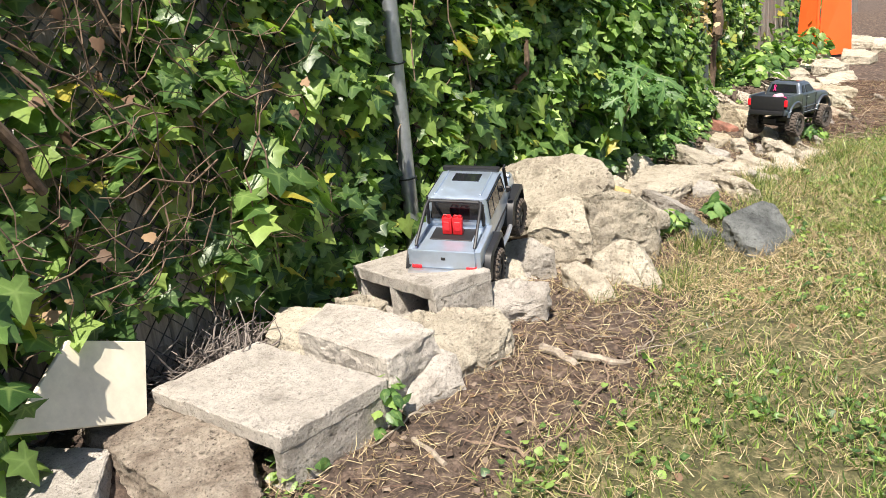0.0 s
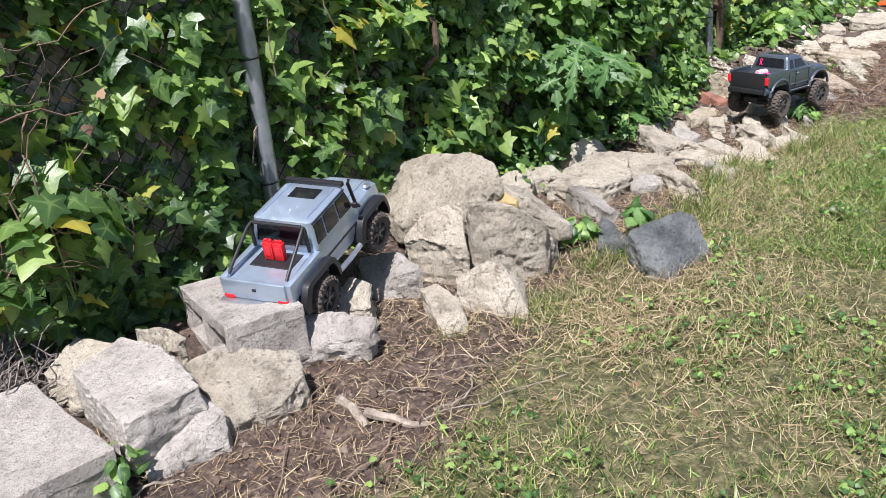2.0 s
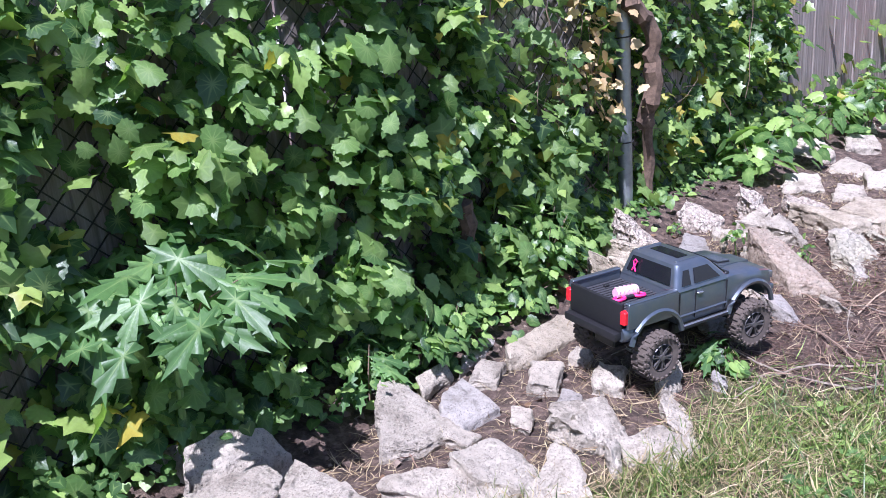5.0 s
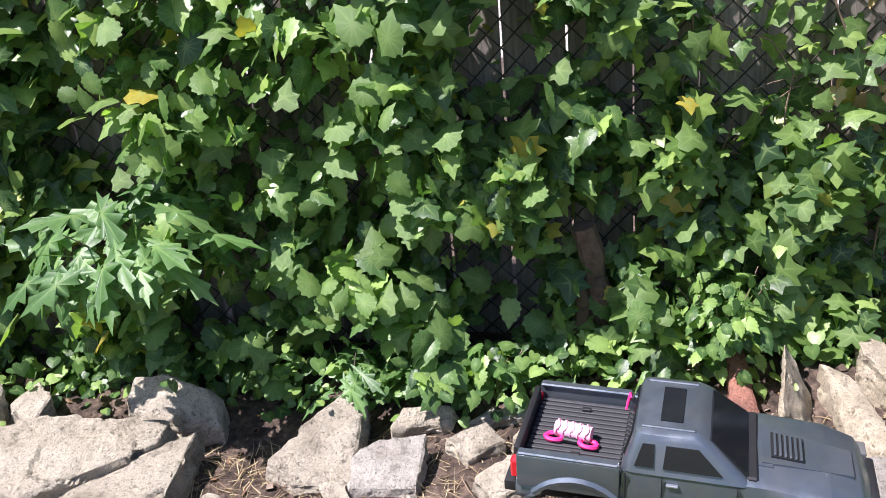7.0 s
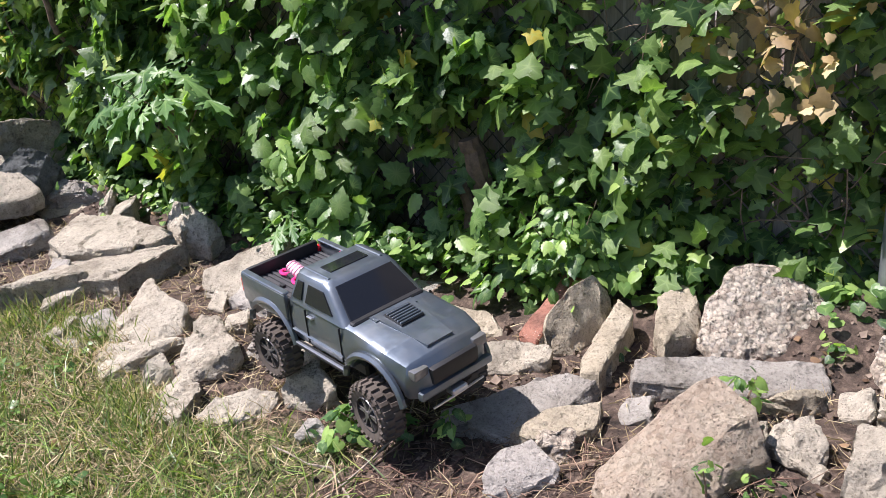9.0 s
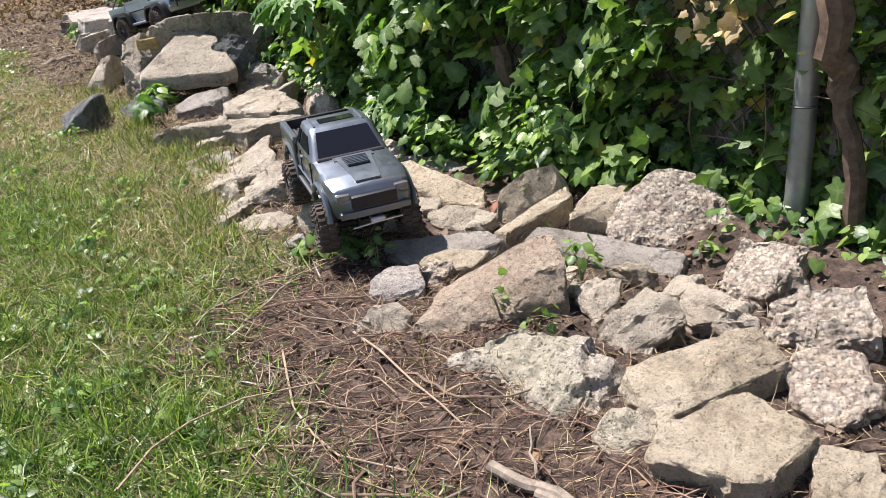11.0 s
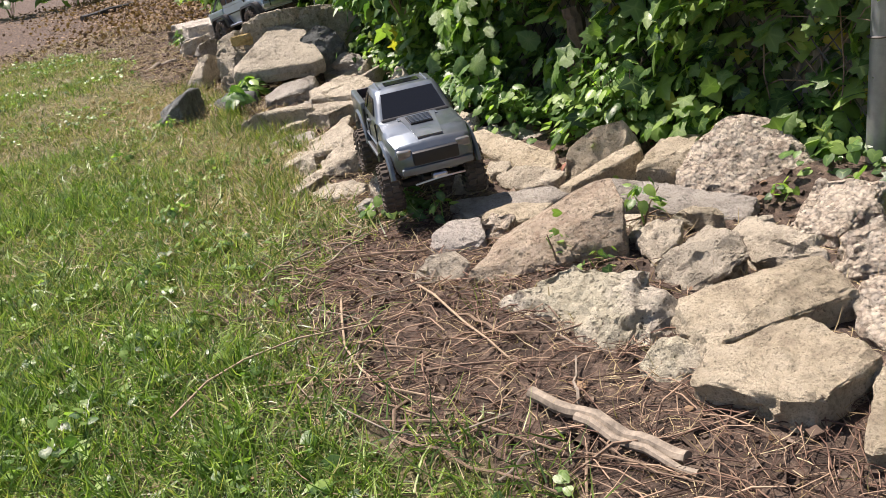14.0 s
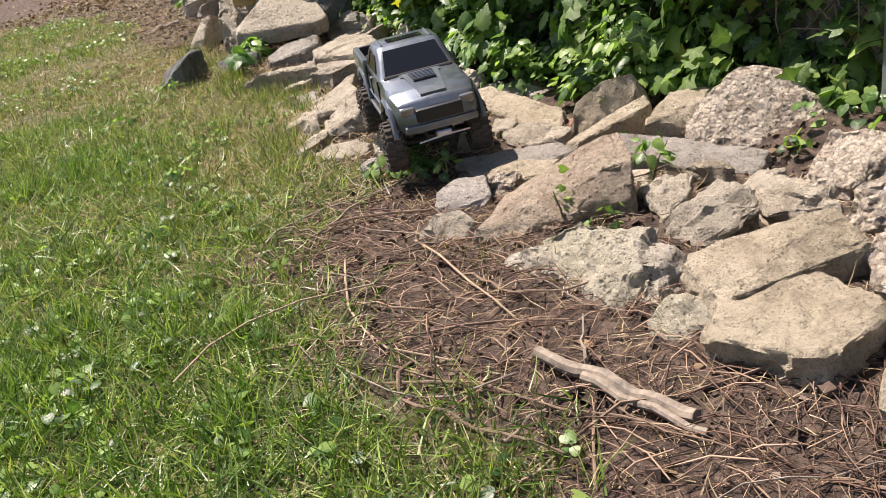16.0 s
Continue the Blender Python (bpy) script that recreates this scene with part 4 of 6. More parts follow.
def silver_truck():
    """Boxy silver-blue off-roader with an open bed, black trim and roll hoops."""
    t = tagged(new("model_truck"), "boxy silver-blue model off-road pickup climbing the rocks", "toy truck")
    B, TR, R, W = 0.324, 0.105, 0.06, 0.05
    ws = (-B / 2, B / 2)
    body = part("body", shell_bm([(-0.285, 0.094, 0.07), (-0.28, 0.098, 0.074), (-0.125, 0.099, 0.074), (-0.12, 0.099, 0.118), (0.11, 0.099, 0.12), (0.235, 0.093, 0.114),
                                  (0.258, 0.09, 0.108), (0.264, 0.085, 0.09)], ws, 0.078, 0.028), SILVER, t)
    for y in (-1, 1):
        part("bed_side", block_bm(-0.282, y * 0.0925 - 0.01, 0.066, -0.12, y * 0.0925 + 0.008, 0.116, 0.004, 2), SILVER, body)
        for w in ws:
            arcs = [(w + r * math.cos(a) * (1.1 if r > 0.08 else 1.04), r * min(0.92, 1.25 * math.sin(a)) + 0.004) for r in (0.078, 0.09) for a in np.linspace(0.12, math.pi - 0.12, 15)]
            fl = loft_bm([[(x, y * q, z) for (x, z), q in ((arcs[i], 0.09), (arcs[i], 0.124), (arcs[i + 15], 0.12), (arcs[i + 15], 0.09))] for i in range(15)])
            part("fender_flare", fl, BLACK, body, "wide black fender flare")
        part("side_step", tube_bm([(-0.07, y * 0.112, 0.018), (0.0, y * 0.115, 0.018), (0.075, y * 0.112, 0.018)], 0.0075, 8), CHROME, t, "bright side step tube")
        part("tail_light", block_bm(-0.291, y * 0.076 - 0.014, 0.062, -0.28, y * 0.076 + 0.014, 0.073, 0.002), REDLIGHT, body, "red tail light")
        part("headlight", tube_bm([(0.255, y * 0.066, 0.085), (0.27, y * 0.066, 0.085)], 0.014, 16), HEADLIGHT, body, "round headlight")
        part("indicator", block_bm(0.2, y * 0.08 - 0.008, 0.116, 0.222, y * 0.08 + 0.008, 0.128, 0.003), CHROME, body)
        part("side_strip", block_bm(-0.11, y * 0.1 - 0.002, 0.074, 0.1, y * 0.1 + 0.002, 0.08, 0.001), BLACK, body)
        part("mirror", block_bm(0.075, y * 0.108 - 0.008, 0.128, 0.085, y * 0.108 + 0.008, 0.145, 0.003), BLACK, t)
    part("tailgate", block_bm(-0.289, -0.088, 0.066, -0.277, 0.088, 0.117, 0.004, 2), SILVER, body)
    part("badge", block_bm(-0.2905, -0.006, 0.09, -0.288, 0.006, 0.099, 0.001), BLACK, body)
    part("rear_bumper", block_bm(-0.305, -0.1, 0.042, -0.28, 0.1, 0.062, 0.006, 2), CHROME, body, "bright silver rear bumper")
    part("front_bumper", block_bm(0.262, -0.1, 0.035, 0.285, 0.1, 0.06, 0.006, 2), CHROME, body, "bright silver front bumper")
    part("bull_bar", tube_bm([(0.285, -0.06, 0.045), (0.292, -0.055, 0.09), (0.292, 0.055, 0.09), (0.285, 0.06, 0.045)], 0.004, 8), BLACK, t)
    grille = part("grille", block_bm(0.258, -0.05, 0.068, 0.27, 0.05, 0.1, 0.003), BLACK, body)
    for k in range(3):
        part("grille_bar", block_bm(0.268, -0.046, 0.073 + k * 0.009, 0.273, 0.046, 0.077 + k * 0.009, 0.001), CHROME, grille)
    part("hood_panel", panel_bm([(0.1, -0.06, 0.1225), (0.245, -0.055, 0.1155), (0.245, 0.055, 0.1155), (0.1, 0.06, 0.1225)], 0.0035), SILVER, body)
    deck = part("bed_deck", block_bm(-0.277, -0.083, 0.1, -0.122, 0.083, 0.106, 0.002), SILVER, body)
    part("bed_well", block_bm(-0.205, -0.06, 0.1, -0.135, 0.06, 0.1085, 0.001), BLACK, deck, "black opening in the bed")
    cab = part("cab", cabin_bm((-0.125, 0.105), (-0.115, 0.075), 0.116, 0.195, 0.096, 0.086), SILVER, t)
    part("windscreen", panel_bm([(0.102, -0.082, 0.126), (0.102, 0.082, 0.126), (0.0805, 0.076, 0.184), (0.0805, -0.076, 0.184)], 0.0025), GLASS, cab, "dark windscreen")
    part("rear_window", panel_bm([(-0.1245, 0.075, 0.132), (-0.1245, -0.075, 0.132), (-0.1175, -0.07, 0.18), (-0.1175, 0.07, 0.18)], 0.0025), GLASS, cab, "dark rear window")
    for y in (-1, 1):
        for x0, x1, x2, x3 in ((-0.112, -0.068, -0.066, -0.106), (-0.058, 0.004, 0.004, -0.056), (0.014, 0.086, 0.068, 0.014)):
            c = [(x0, y * 0.0948, 0.13), (x1, y * 0.0948, 0.13), (x2, y * 0.0882, 0.181), (x3, y * 0.0882, 0.181)]
            part("side_window", panel_bm(c if y < 0 else c[::-1], 0.0022), GLASS, cab, "dark side window")
    part("sunroof", panel_bm([(-0.005, -0.04, 0.1945), (0.045, -0.04, 0.1945), (0.045, 0.04, 0.1945), (-0.005, 0.04, 0.1945)], 0.0025), GLASS, cab, "dark sunroof panel")
    for y in (-0.066, 0.066):
        part("roof_ridge", block_bm(-0.1, y - 0.003, 0.193, 0.06, y + 0.003, 0.199, 0.0015), SILVER, cab)
    for y in (-1, 1):
        part("drip_rail", tube_bm([(-0.112, y * 0.088, 0.188), (0.0, y * 0.0885, 0.189), (0.07, y * 0.088, 0.188)], 0.0022, 6), BLACK, cab)
    part("light_bar", block_bm(0.066, -0.086, 0.194, 0.084, 0.086, 0.207, 0.004, 2), BLACK, cab, "black light bar across the roof front")
    part("snorkel", tube_bm([(0.12, -0.098, 0.11), (0.1, -0.1, 0.13), (0.084, -0.096, 0.2), (0.092, -0.096, 0.208)], 0.005, 8), BLACK, cab)
    for y in (-0.078, 0.078):
        part("roll_hoop", tube_bm([(-0.262, y * 1.05, 0.116), (-0.25, y * 1.05, 0.126), (-0.155, y, 0.184), (-0.135, y * 0.95, 0.192)], 0.0045, 8), BLACK, body, "black roll hoop strut")
    part("roll_bar", tube_bm([(-0.135, -0.08, 0.12), (-0.137, -0.079, 0.186), (-0.137, -0.07, 0.193), (-0.137, 0.07, 0.193), (-0.137, 0.079, 0.186), (-0.135, 0.08, 0.12)], 0.005, 8), BLACK, body)
    wheels(t, B, TR, R, W, RIMGREY)
    return t


def fuel_can():
    t = tagged(new("fuel_can"), "small red fuel can standing in the silver truck's bed", "fuel can", "red cans in the truck bed")
    can = part("can_body", block_bm(-0.009, -0.014, 0, 0.009, 0.014, 0.05, 0.004, 2), REDCAN, t)
    part("cap", tube_bm([(0, -0.006, 0.05), (0, -0.008, 0.057)], 0.0045, 8), REDCAN, t)
    part("grip", tube_bm([(0, 0.012, 0.049), (0, 0.008, 0.057), (0, -0.001, 0.057), (0, -0.003, 0.05)], 0.002, 6), REDCAN, t)
    for s in (-1, 1):
        part("rib", block_bm(s * 0.0092 - 0.001, -0.009, 0.012, s * 0.0092 + 0.001, 0.009, 0.04, 0.0008), REDCAN, can)
    return t


def set_truck(truck, rear, front, track, roll):
    """Stands a truck by the middles of its two lawn-side wheels."""
    a, b = Vector(rear), Vector(front)
    d = (b - a).normalized()
    left = Vector((0, 0, 1)).cross(d).normalized()
    left = Matrix.Rotation(radians(roll), 3, d) @ left
    up = d.cross(left)
    m = Matrix((d, left, up)).transposed().to_4x4()
    m.translation = (a + b) / 2 + left * track
    truck.matrix_world = m
    return m


pickup = dark_pickup()
m2 = set_truck(pickup, (0.439, 0.312, 0.133), (0.755, 0.238, 0.121), 0.103, 2)
roll = strap_roll()
roll.matrix_world = m2 @ pose(-0.182, -0.015, 0.1235, 0, 0, -8)
offroader = silver_truck()
m1 = set_truck(offroader, (-2.188, 0.607, 0.192), (-1.866, 0.697, 0.258), 0.105, 4)
can = fuel_can()
can.matrix_world = m1 @ pose(-0.168, -0.014, 0.109)
copy_thing(can, m1 @ pose(-0.168, 0.016, 0.109))


# ---- a hollow block, roots, boards and wood ----
def hollow_block(length, width, high, label, at):
    """A two-core concrete block lying on its side, open across its width."""
    block = tagged(new("hollow_block"), label, "concrete block")
    block.matrix_world = at
    a, b = length / 2, width / 2
    pieces = [("face", -a, -b, z0, a, b, z1) for z0, z1 in ((0.0, 0.035), (high - 0.035, high))]
    pieces += [("web", x - 0.015, -b + 0.002, 0.03, x + 0.015, b - 0.002, high - 0.03) for x in (-a + 0.016, 0.0, a - 0.016)]
    for name, *box in pieces:
        bm = block_bm(*box, 0.003)
        for _ in range(4):
            bmesh.ops.subdivide_edges(bm, edges=[e for e in bm.edges if e.calc_length() > 0.02], cuts=1, use_grid_fill=True)
        for v in bm.verts:
            v.co += Vector((noise.noise(v.co * 30), noise.noise(v.co * 30 + Vector((5, 0, 0))), noise.noise(v.co * 25 + Vector((0, 5, 0))))) * 0.005
        part(name, bm, STONE["concrete"], block)
    return block


hollow_block(0.38, 0.2, 0.145, "hollow grey concrete block lying under the silver truck", pose(-2.325, 0.755, 0.085, 0, 2, 70))
hollow_block(0.44, 0.3, 0.15, "hollow concrete block in the row of worn blocks", pose(-2.99, 0.73, 0.03, 0, 0, 82))

bm = panel_bm([(-3.46, 0.94, 0.25), (-3.16, 0.94, 0.13), (-3.08, 1.0, 0.277), (-3.263, 1.0, 0.353)], 0.01)
bmesh.ops.bevel(bm, geom=bm.edges[:], offset=0.002, segments=1, affect="EDGES")
thing("cream_board", bm, BOARD, "stained cream board leaning on the ivy behind the blocks", "board")


def branch(points, radius, material, label, category="stick", group="", taper=0.7, seed=0):
    pts, rad = [], []
    p = [Vector(q) for q in points]
    for a, b in zip(p, p[1:]):
        for k in range(4):
            q = a.lerp(b, k / 4)
            pts.append(q + Vector((noise.noise(q * 20 + Vector((seed, 0, 0))), noise.noise(q * 20 + Vector((0, seed, 0))), noise.noise(q * 20))) * radius * 0.8)
    pts.append(p[-1])
    n = len(pts)
    rad = [radius * (1 - (1 - taper) * i / n) * (1 + 0.25 * noise.noise((i * 1.7, seed, 0))) for i in range(n)]
    return thing(category.replace(" ", "_"), tube_bm(pts, rad, 8), material, label, category, group=group)


branch([(-2.40, 0.36, 0.075), (-2.405, 0.31, 0.07), (-2.43, 0.25, 0.055)], 0.013, STICK, "thick broken dead branch lying on the soil", "branch", seed=1)
branch([(-2.41, 0.27, 0.07), (-2.37, 0.19, 0.055), (-2.33, 0.12, 0.04)], 0.0115, STICK, "thick broken dead branch lying on the soil", "branch", seed=2)
branch([(-2.9, 0.42, 0.06), (-2.92, 0.37, 0.06), (-2.95, 0.31, 0.055)], 0.008, STICK, "short dead branch at the foot of the blocks", "branch", seed=3)
branch([(1.675, 0.045, 0.065), (1.76, 0.075, 0.06), (1.85, 0.105, 0.058), (1.92, 0.125, 0.055)], 0.0105, STICK, "split weathered branch lying on the bare earth", "branch", taper=0.9, seed=4)
branch([(1.76, 0.06, 0.06), (1.85, 0.085, 0.055), (1.95, 0.115, 0.052)], 0.008, STICK, "split weathered branch lying on the bare earth", "branch", seed=5)
branch([(0.56, 0.99, 0.02), (0.54, 0.985, 0.2), (0.52, 0.98, 0.3), (0.505, 0.97, 0.4)], 0.03, BARK, "sawn-off brown vine trunk standing among the ivy", "trunk", taper=0.85, seed=6)
branch([(0.48, 0.98, 0.1), (0.5, 0.97, 0.2), (0.485, 0.955, 0.28)], 0.02, BARK, "short brown stump beside the vine trunk", "stump", seed=7)
branch([(-1.2, 1.1, 0.03), (-1.18, 1.1, 0.5), (-1.15, 0.99, 0.62), (-1.15, 0.98, 0.74), (-1.2, 1.09, 0.85)], 0.013, BARK, "brown ivy trunk climbing the fence", "trunk", seed=8)
branch([(1.56, 1.03, 0.42), (1.55, 1.0, 0.55), (1.54, 1.0, 0.68), (1.51, 1.0, 0.8), (1.42, 1.02, 0.86), (1.44, 1.05, 1.2)], 0.034, BARK, "thick twisted brown vine trunk grown round the post", "trunk", taper=0.8, seed=9)
branch([(1.6, 1.07, 0.02), (1.6, 1.05, 0.25), (1.56, 1.03, 0.43)], 0.026, BARK, "thick twisted brown vine trunk grown round the post", "trunk", seed=10)

# root clump behind the blocks
bm = bmesh.new()
rng = random.Random(11)
for k in range(420):
    a = Vector((rng.gauss(0, 0.11), rng.gauss(0, 0.045), 0))
    p = [a + Vector((0, 0, 0.02))]
    for _ in range(5):
        p.append(p[-1] + Vector((rng.gauss(0, 0.028), rng.gauss(0, 0.022), rng.uniform(-0.006, 0.05) * max(0.1, 1.2 - a.length * 4))))
    tube_bm(p, [0.004, 0.0035, 0.003, 0.0025, 0.002, 0.001], 4, bm)
thing("root_clump", bm, plain("grey_roots", (0.27, 0.23, 0.2), 0.95, 0, 80, 0.6, 0.6), "tangled clump of grey dead roots by the ivy", "roots", pose(-2.85, 1.02, 0.05), kind="stuff")

# soil-crusted block at the near end
rock("block", "soilcrust", -3.22, 0.74, 0.0, 1.0, "-14,-14,13 -5,-24,13 12,-3,15 15,22,15 -2,32,15", 91)
for k, (x, y, s) in enumerate(((3.3, 0.62, 1.0), (3.95, 0.5, 1.1), (4.85, 0.4, 0.9), (5.2, 0.62, 1.0))):
    rock("rock", "limestone", x, y, 0.0, 0.9, " ".join(f"{a * s:.0f},{b * s:.0f},{c}" for a, b, c in ((-15, -9, 8), (4, -13, 9), (17, -2, 11), (9, 12, 13), (-12, 10, 10))), 95 + k)
rock("rock", "limestone", -3.9, 0.8, 0.0, 1.0, "-14,-12,9 10,-14,10 15,10,9 -12,14,8", 93)

# far end of the yard: an orange plastic panel folded open, and its lip
tarp = tagged(new("orange_barrier"), "bright orange folded plastic panel standing on the rocks", "barrier")
for s, (x0, y0, x1, y1) in enumerate(((4.44, 1.08, 4.37, 0.9), (4.37, 0.9, 4.52, 0.64))):
    bm = bmesh.new()
    lo = (0.0, 0.06) if s == 0 else (0.06, 0.02)
    q = [(x0, y0, 0.04 + 0.02 * (1 - s) * 6), (x1, y1, 0.02 + 0.02 * s), (x1 + 0.04, y1 + (0.03 if s else -0.02), 0.75), (x0 + 0.05, y0 - 0.04, 0.72)]
    add(bm, panel_bm(q, 0.012))
    part("panel", bm, ORANGE, tarp)
part("fold_rib", tube_bm([(4.37, 0.9, 0.03), (4.39, 0.9, 0.4), (4.41, 0.89, 0.74)], 0.014, 8), ORANGE, tarp)
thing("drain_hose", tube_bm([(-6.55, 0.32, 0.03), (-6.6, 0.45, 0.035), (-6.75, 0.6, 0.045), (-6.85, 0.8, 0.04), (-7.1, 0.9, 0.04)], 0.04, 10), RUBBERHOSE, "black corrugated drain hose lying on bare earth", "hose")


ramp = tagged(new("ramp"), "brown perforated plastic ramp lying tilted on the ground", "ramp")
RAMP = plain("brown_plastic", (0.27, 0.12, 0.085), 0.6, 0, 20, 0.3, 0.2)
part("deck", panel_bm([(3.69, -0.02, 0.03), (3.82, 0.25, 0.08), (4.42, 0.02, 0.4), (4.28, -0.28, 0.34)][::-1], 0.02), RAMP, ramp)
for k in range(5):
    for j in range(2):
        c = Vector((3.78, 0.03, 0.075)).lerp(Vector((4.28, -0.18, 0.345)), k / 4) + Vector((0.045, 0.11, 0.012)) * j
        part("hole_rim", tube_bm([c, c + Vector((-0.01, 0, 0.03))], 0.016, 8), BLACK, ramp)
part("support", block_bm(4.22, -0.16, 0.0, 4.32, 0.0, 0.31, 0.004), RAMP, ramp)

# ---- leaves ----
def outline(half):
    return [(0.0, half[0][1])] + half[1:-1] + [half[-1]] + [(-u, v) for u, v in half[-2:0:-1]]


def leaf_shape(half, fold=0.18, droop=0.25):
    """A leaf in its own plane (tip down), folded along the midrib: points and triangles."""
    pts = outline(half)
    P = [(0.0, 0.02, 0.03)] + [(u, v, -fold * abs(u) - droop * max(0.0, -v - 0.1) ** 2) for u, v in pts]
    n = len(pts)
    far = [math.hypot(u, v) for u, v in pts]
    rim = [0.0] + [0.3 if far[k] > far[k - 1] and far[k] > far[(k + 1) % n] else 1.0 for k in range(n)]
    return np.array(P), np.array([(0, 1 + (k + 1) % n, 1 + k) for k in range(n)]), rim


IVY_SHAPE = leaf_shape([(0, 0.3), (0.17, 0.47), (0.45, 0.46), (0.36, 0.2), (0.62, 0.0), (0.32, -0.16), (0.2, -0.4), (0.0, -0.7)])
IVY_SHAPE2 = leaf_shape([(0, 0.34), (0.24, 0.44), (0.46, 0.26), (0.36, 0.04), (0.42, -0.12), (0.2, -0.28), (0.0, -0.6)], 0.25)
BROAD_SHAPE = leaf_shape([(0, 0.46), (0.2, 0.5), (0.22, 0.42), (0.37, 0.36), (0.34, 0.24), (0.43, 0.12), (0.36, 0.02), (0.39, -0.12), (0.29, -0.2), (0.27, -0.34), (0.17, -0.38), (0.0, -0.68)], 0.25, 0.5)
HEART_SHAPE = leaf_shape([(0, 0.36), (0.18, 0.5), (0.4, 0.44), (0.5, 0.2), (0.4, -0.1), (0.2, -0.32), (0.0, -0.5)], 0.12, 0.3)
THISTLE_SHAPE = leaf_shape([(0, 0.5), (0.05, 0.3), (0.16, 0.3), (0.08, 0.14), (0.23, 0.08), (0.1, -0.08), (0.24, -0.2), (0.1, -0.3), (0.16, -0.5), (0.06, -0.55), (0.0, -0.8)], 0.3, 0.4)


def frames_of(normals, tips):
    n = normals / np.linalg.norm(normals, axis=1)[:, None]
    t = tips - (tips * n).sum(1)[:, None] * n
    t /= np.linalg.norm(t, axis=1)[:, None] + 1e-9
    return np.stack([np.cross(n, -t) * -1, -t, n], 2)


def scatter_mesh(name, shape, places, turns, sizes, material):
    """All copies of one shape in one mesh."""
    P, T = shape[:2]
    n, k = len(places), len(P)
    V = np.einsum("nij,kj->nki", turns, P) * sizes[:, None, None] + places[:, None, :]
    F = (T[None] + (np.arange(n) * k)[:, None, None]).reshape(-1, 3)
    me = bpy.data.meshes.new(name)
    me.vertices.add(n * k)
    me.vertices.foreach_set("co", V.astype(np.float32).ravel())
    me.loops.add(F.size)
    me.loops.foreach_set("vertex_index", F.astype(np.int32).ravel())
    me.polygons.add(len(F))
    me.polygons.foreach_set("loop_start", np.arange(0, F.size, 3, dtype=np.int32))
    me.polygons.foreach_set("loop_total", np.full(len(F), 3, dtype=np.int32))
    me.update(calc_edges=True)
    me.validate()
    if len(shape) > 2:
        me.attributes.new("rim", "FLOAT", "POINT").data.foreach_set("value", list(shape[2]) * n)
    me.materials.append(material)
    me.shade_smooth()
    return me


def hedge_front(x):
    """How far out towards the lawn the ivy stands, along the fence."""
    return np.interp(x, [-9, -2.5, -1.3, -0.9, -0.5, 0.2, 0.42, 0.8, 1.4, 2.0, 3.0, 6.0], [1.1, 1.05, 1.02, 0.97, 0.92, 0.88, 0.93, 1.0, 1.05, 1.06, 1.1, 1.15])


def cover(x, z):
    """How densely the ivy covers the fence."""
    c = np.ones_like(x)
    patch = np.clip((x - 0.6) / 0.2, 0, 1) * np.clip((1.36 - x) / 0.15, 0, 1) * np.clip((z - 0.47) / 0.18, 0, 1)
    c -= 0.82 * patch
    c -= 0.3 * np.clip((-2.9 - x) / 0.3, 0, 1) * np.clip((z - 0.55) / 0.3, 0, 1)
    c -= 0.8 * np.clip((x - 2.9) / 0.3, 0, 1) * np.clip((4.6 - x) / 0.3, 0, 1) * np.clip((z - 0.22) / 0.15, 0, 1)
    c -= np.clip((x + 3.42) / 0.08, 0, 1) * np.clip((-2.68 - x) / 0.1, 0, 1) * np.clip((0.34 - z) / 0.06, 0, 1)
    c -= 0.6 * np.clip((x - 1.7) / 0.3, 0, 1) * np.clip((z - 0.5) / 0.4, 0, 1)
    c -= 0.85 * (np.abs(x - 0.53) < 0.05) * (z > 0.16) * (z < 0.42)
    return np.clip(c, 0, 1)


R = np.random.RandomState(7)


def hedge_points(n, x0, x1, z0, z1, depth=0.17):
    x, z = R.uniform(x0, x1, n), R.uniform(z0, z1, n)
    lump = np.array([noise.noise((a * 4.5, b * 4.5, 0)) + 0.5 * noise.noise((a * 12, b * 12, 4)) for a, b in zip(x, z)])
    keep = R.uniform(0, 1, n) < cover(x, z) * np.clip(np.where((x < -0.9) | (x > 0.75), 0.98 + 0.9 * lump, 0.52 + 1.75 * lump), np.where((x < -0.9) | (x > 0.75), 0.35, 0.05), 1)
    y = hedge_front(x) - 0.11 * lump + np.abs(R.normal(0, depth, n)) * 0.8 - 0.01
    y -= np.where(x > 0.6, 0.13 * np.clip((0.6 - z) / 0.5, 0, 1) * np.clip((1.25 - x) / 0.15, 0, 1), 0.0)
    keep &= ~((x > 1.1) & (x < 1.45) & (y < 0.98) & (z < 0.24))
    y = np.where((x > -2.1) & (x < -1.86) & (z > 0.25), np.clip(y, 1.085, 1.13), y)
    y = np.where((x > 1.37) & (x < 1.55) & (z > 0.06), np.clip(y, 1.09, 1.13), y)
    keep &= y < 1.16 + 0.1 * (x > 2)
    return np.stack([x, y, z], 1)[keep]


def leaf_turns(p, spread=0.62, lean=(-0.15, -0.6, 0.75)):
    n = len(p)
    normals = np.array(lean) + R.normal(0, spread, (n, 3))
    normals[:, 1] = -np.abs(normals[:, 1])
    tips = np.array((0.0, -0.25, -1.0)) + R.normal(0, 0.6, (n, 3))
    return frames_of(normals, tips)


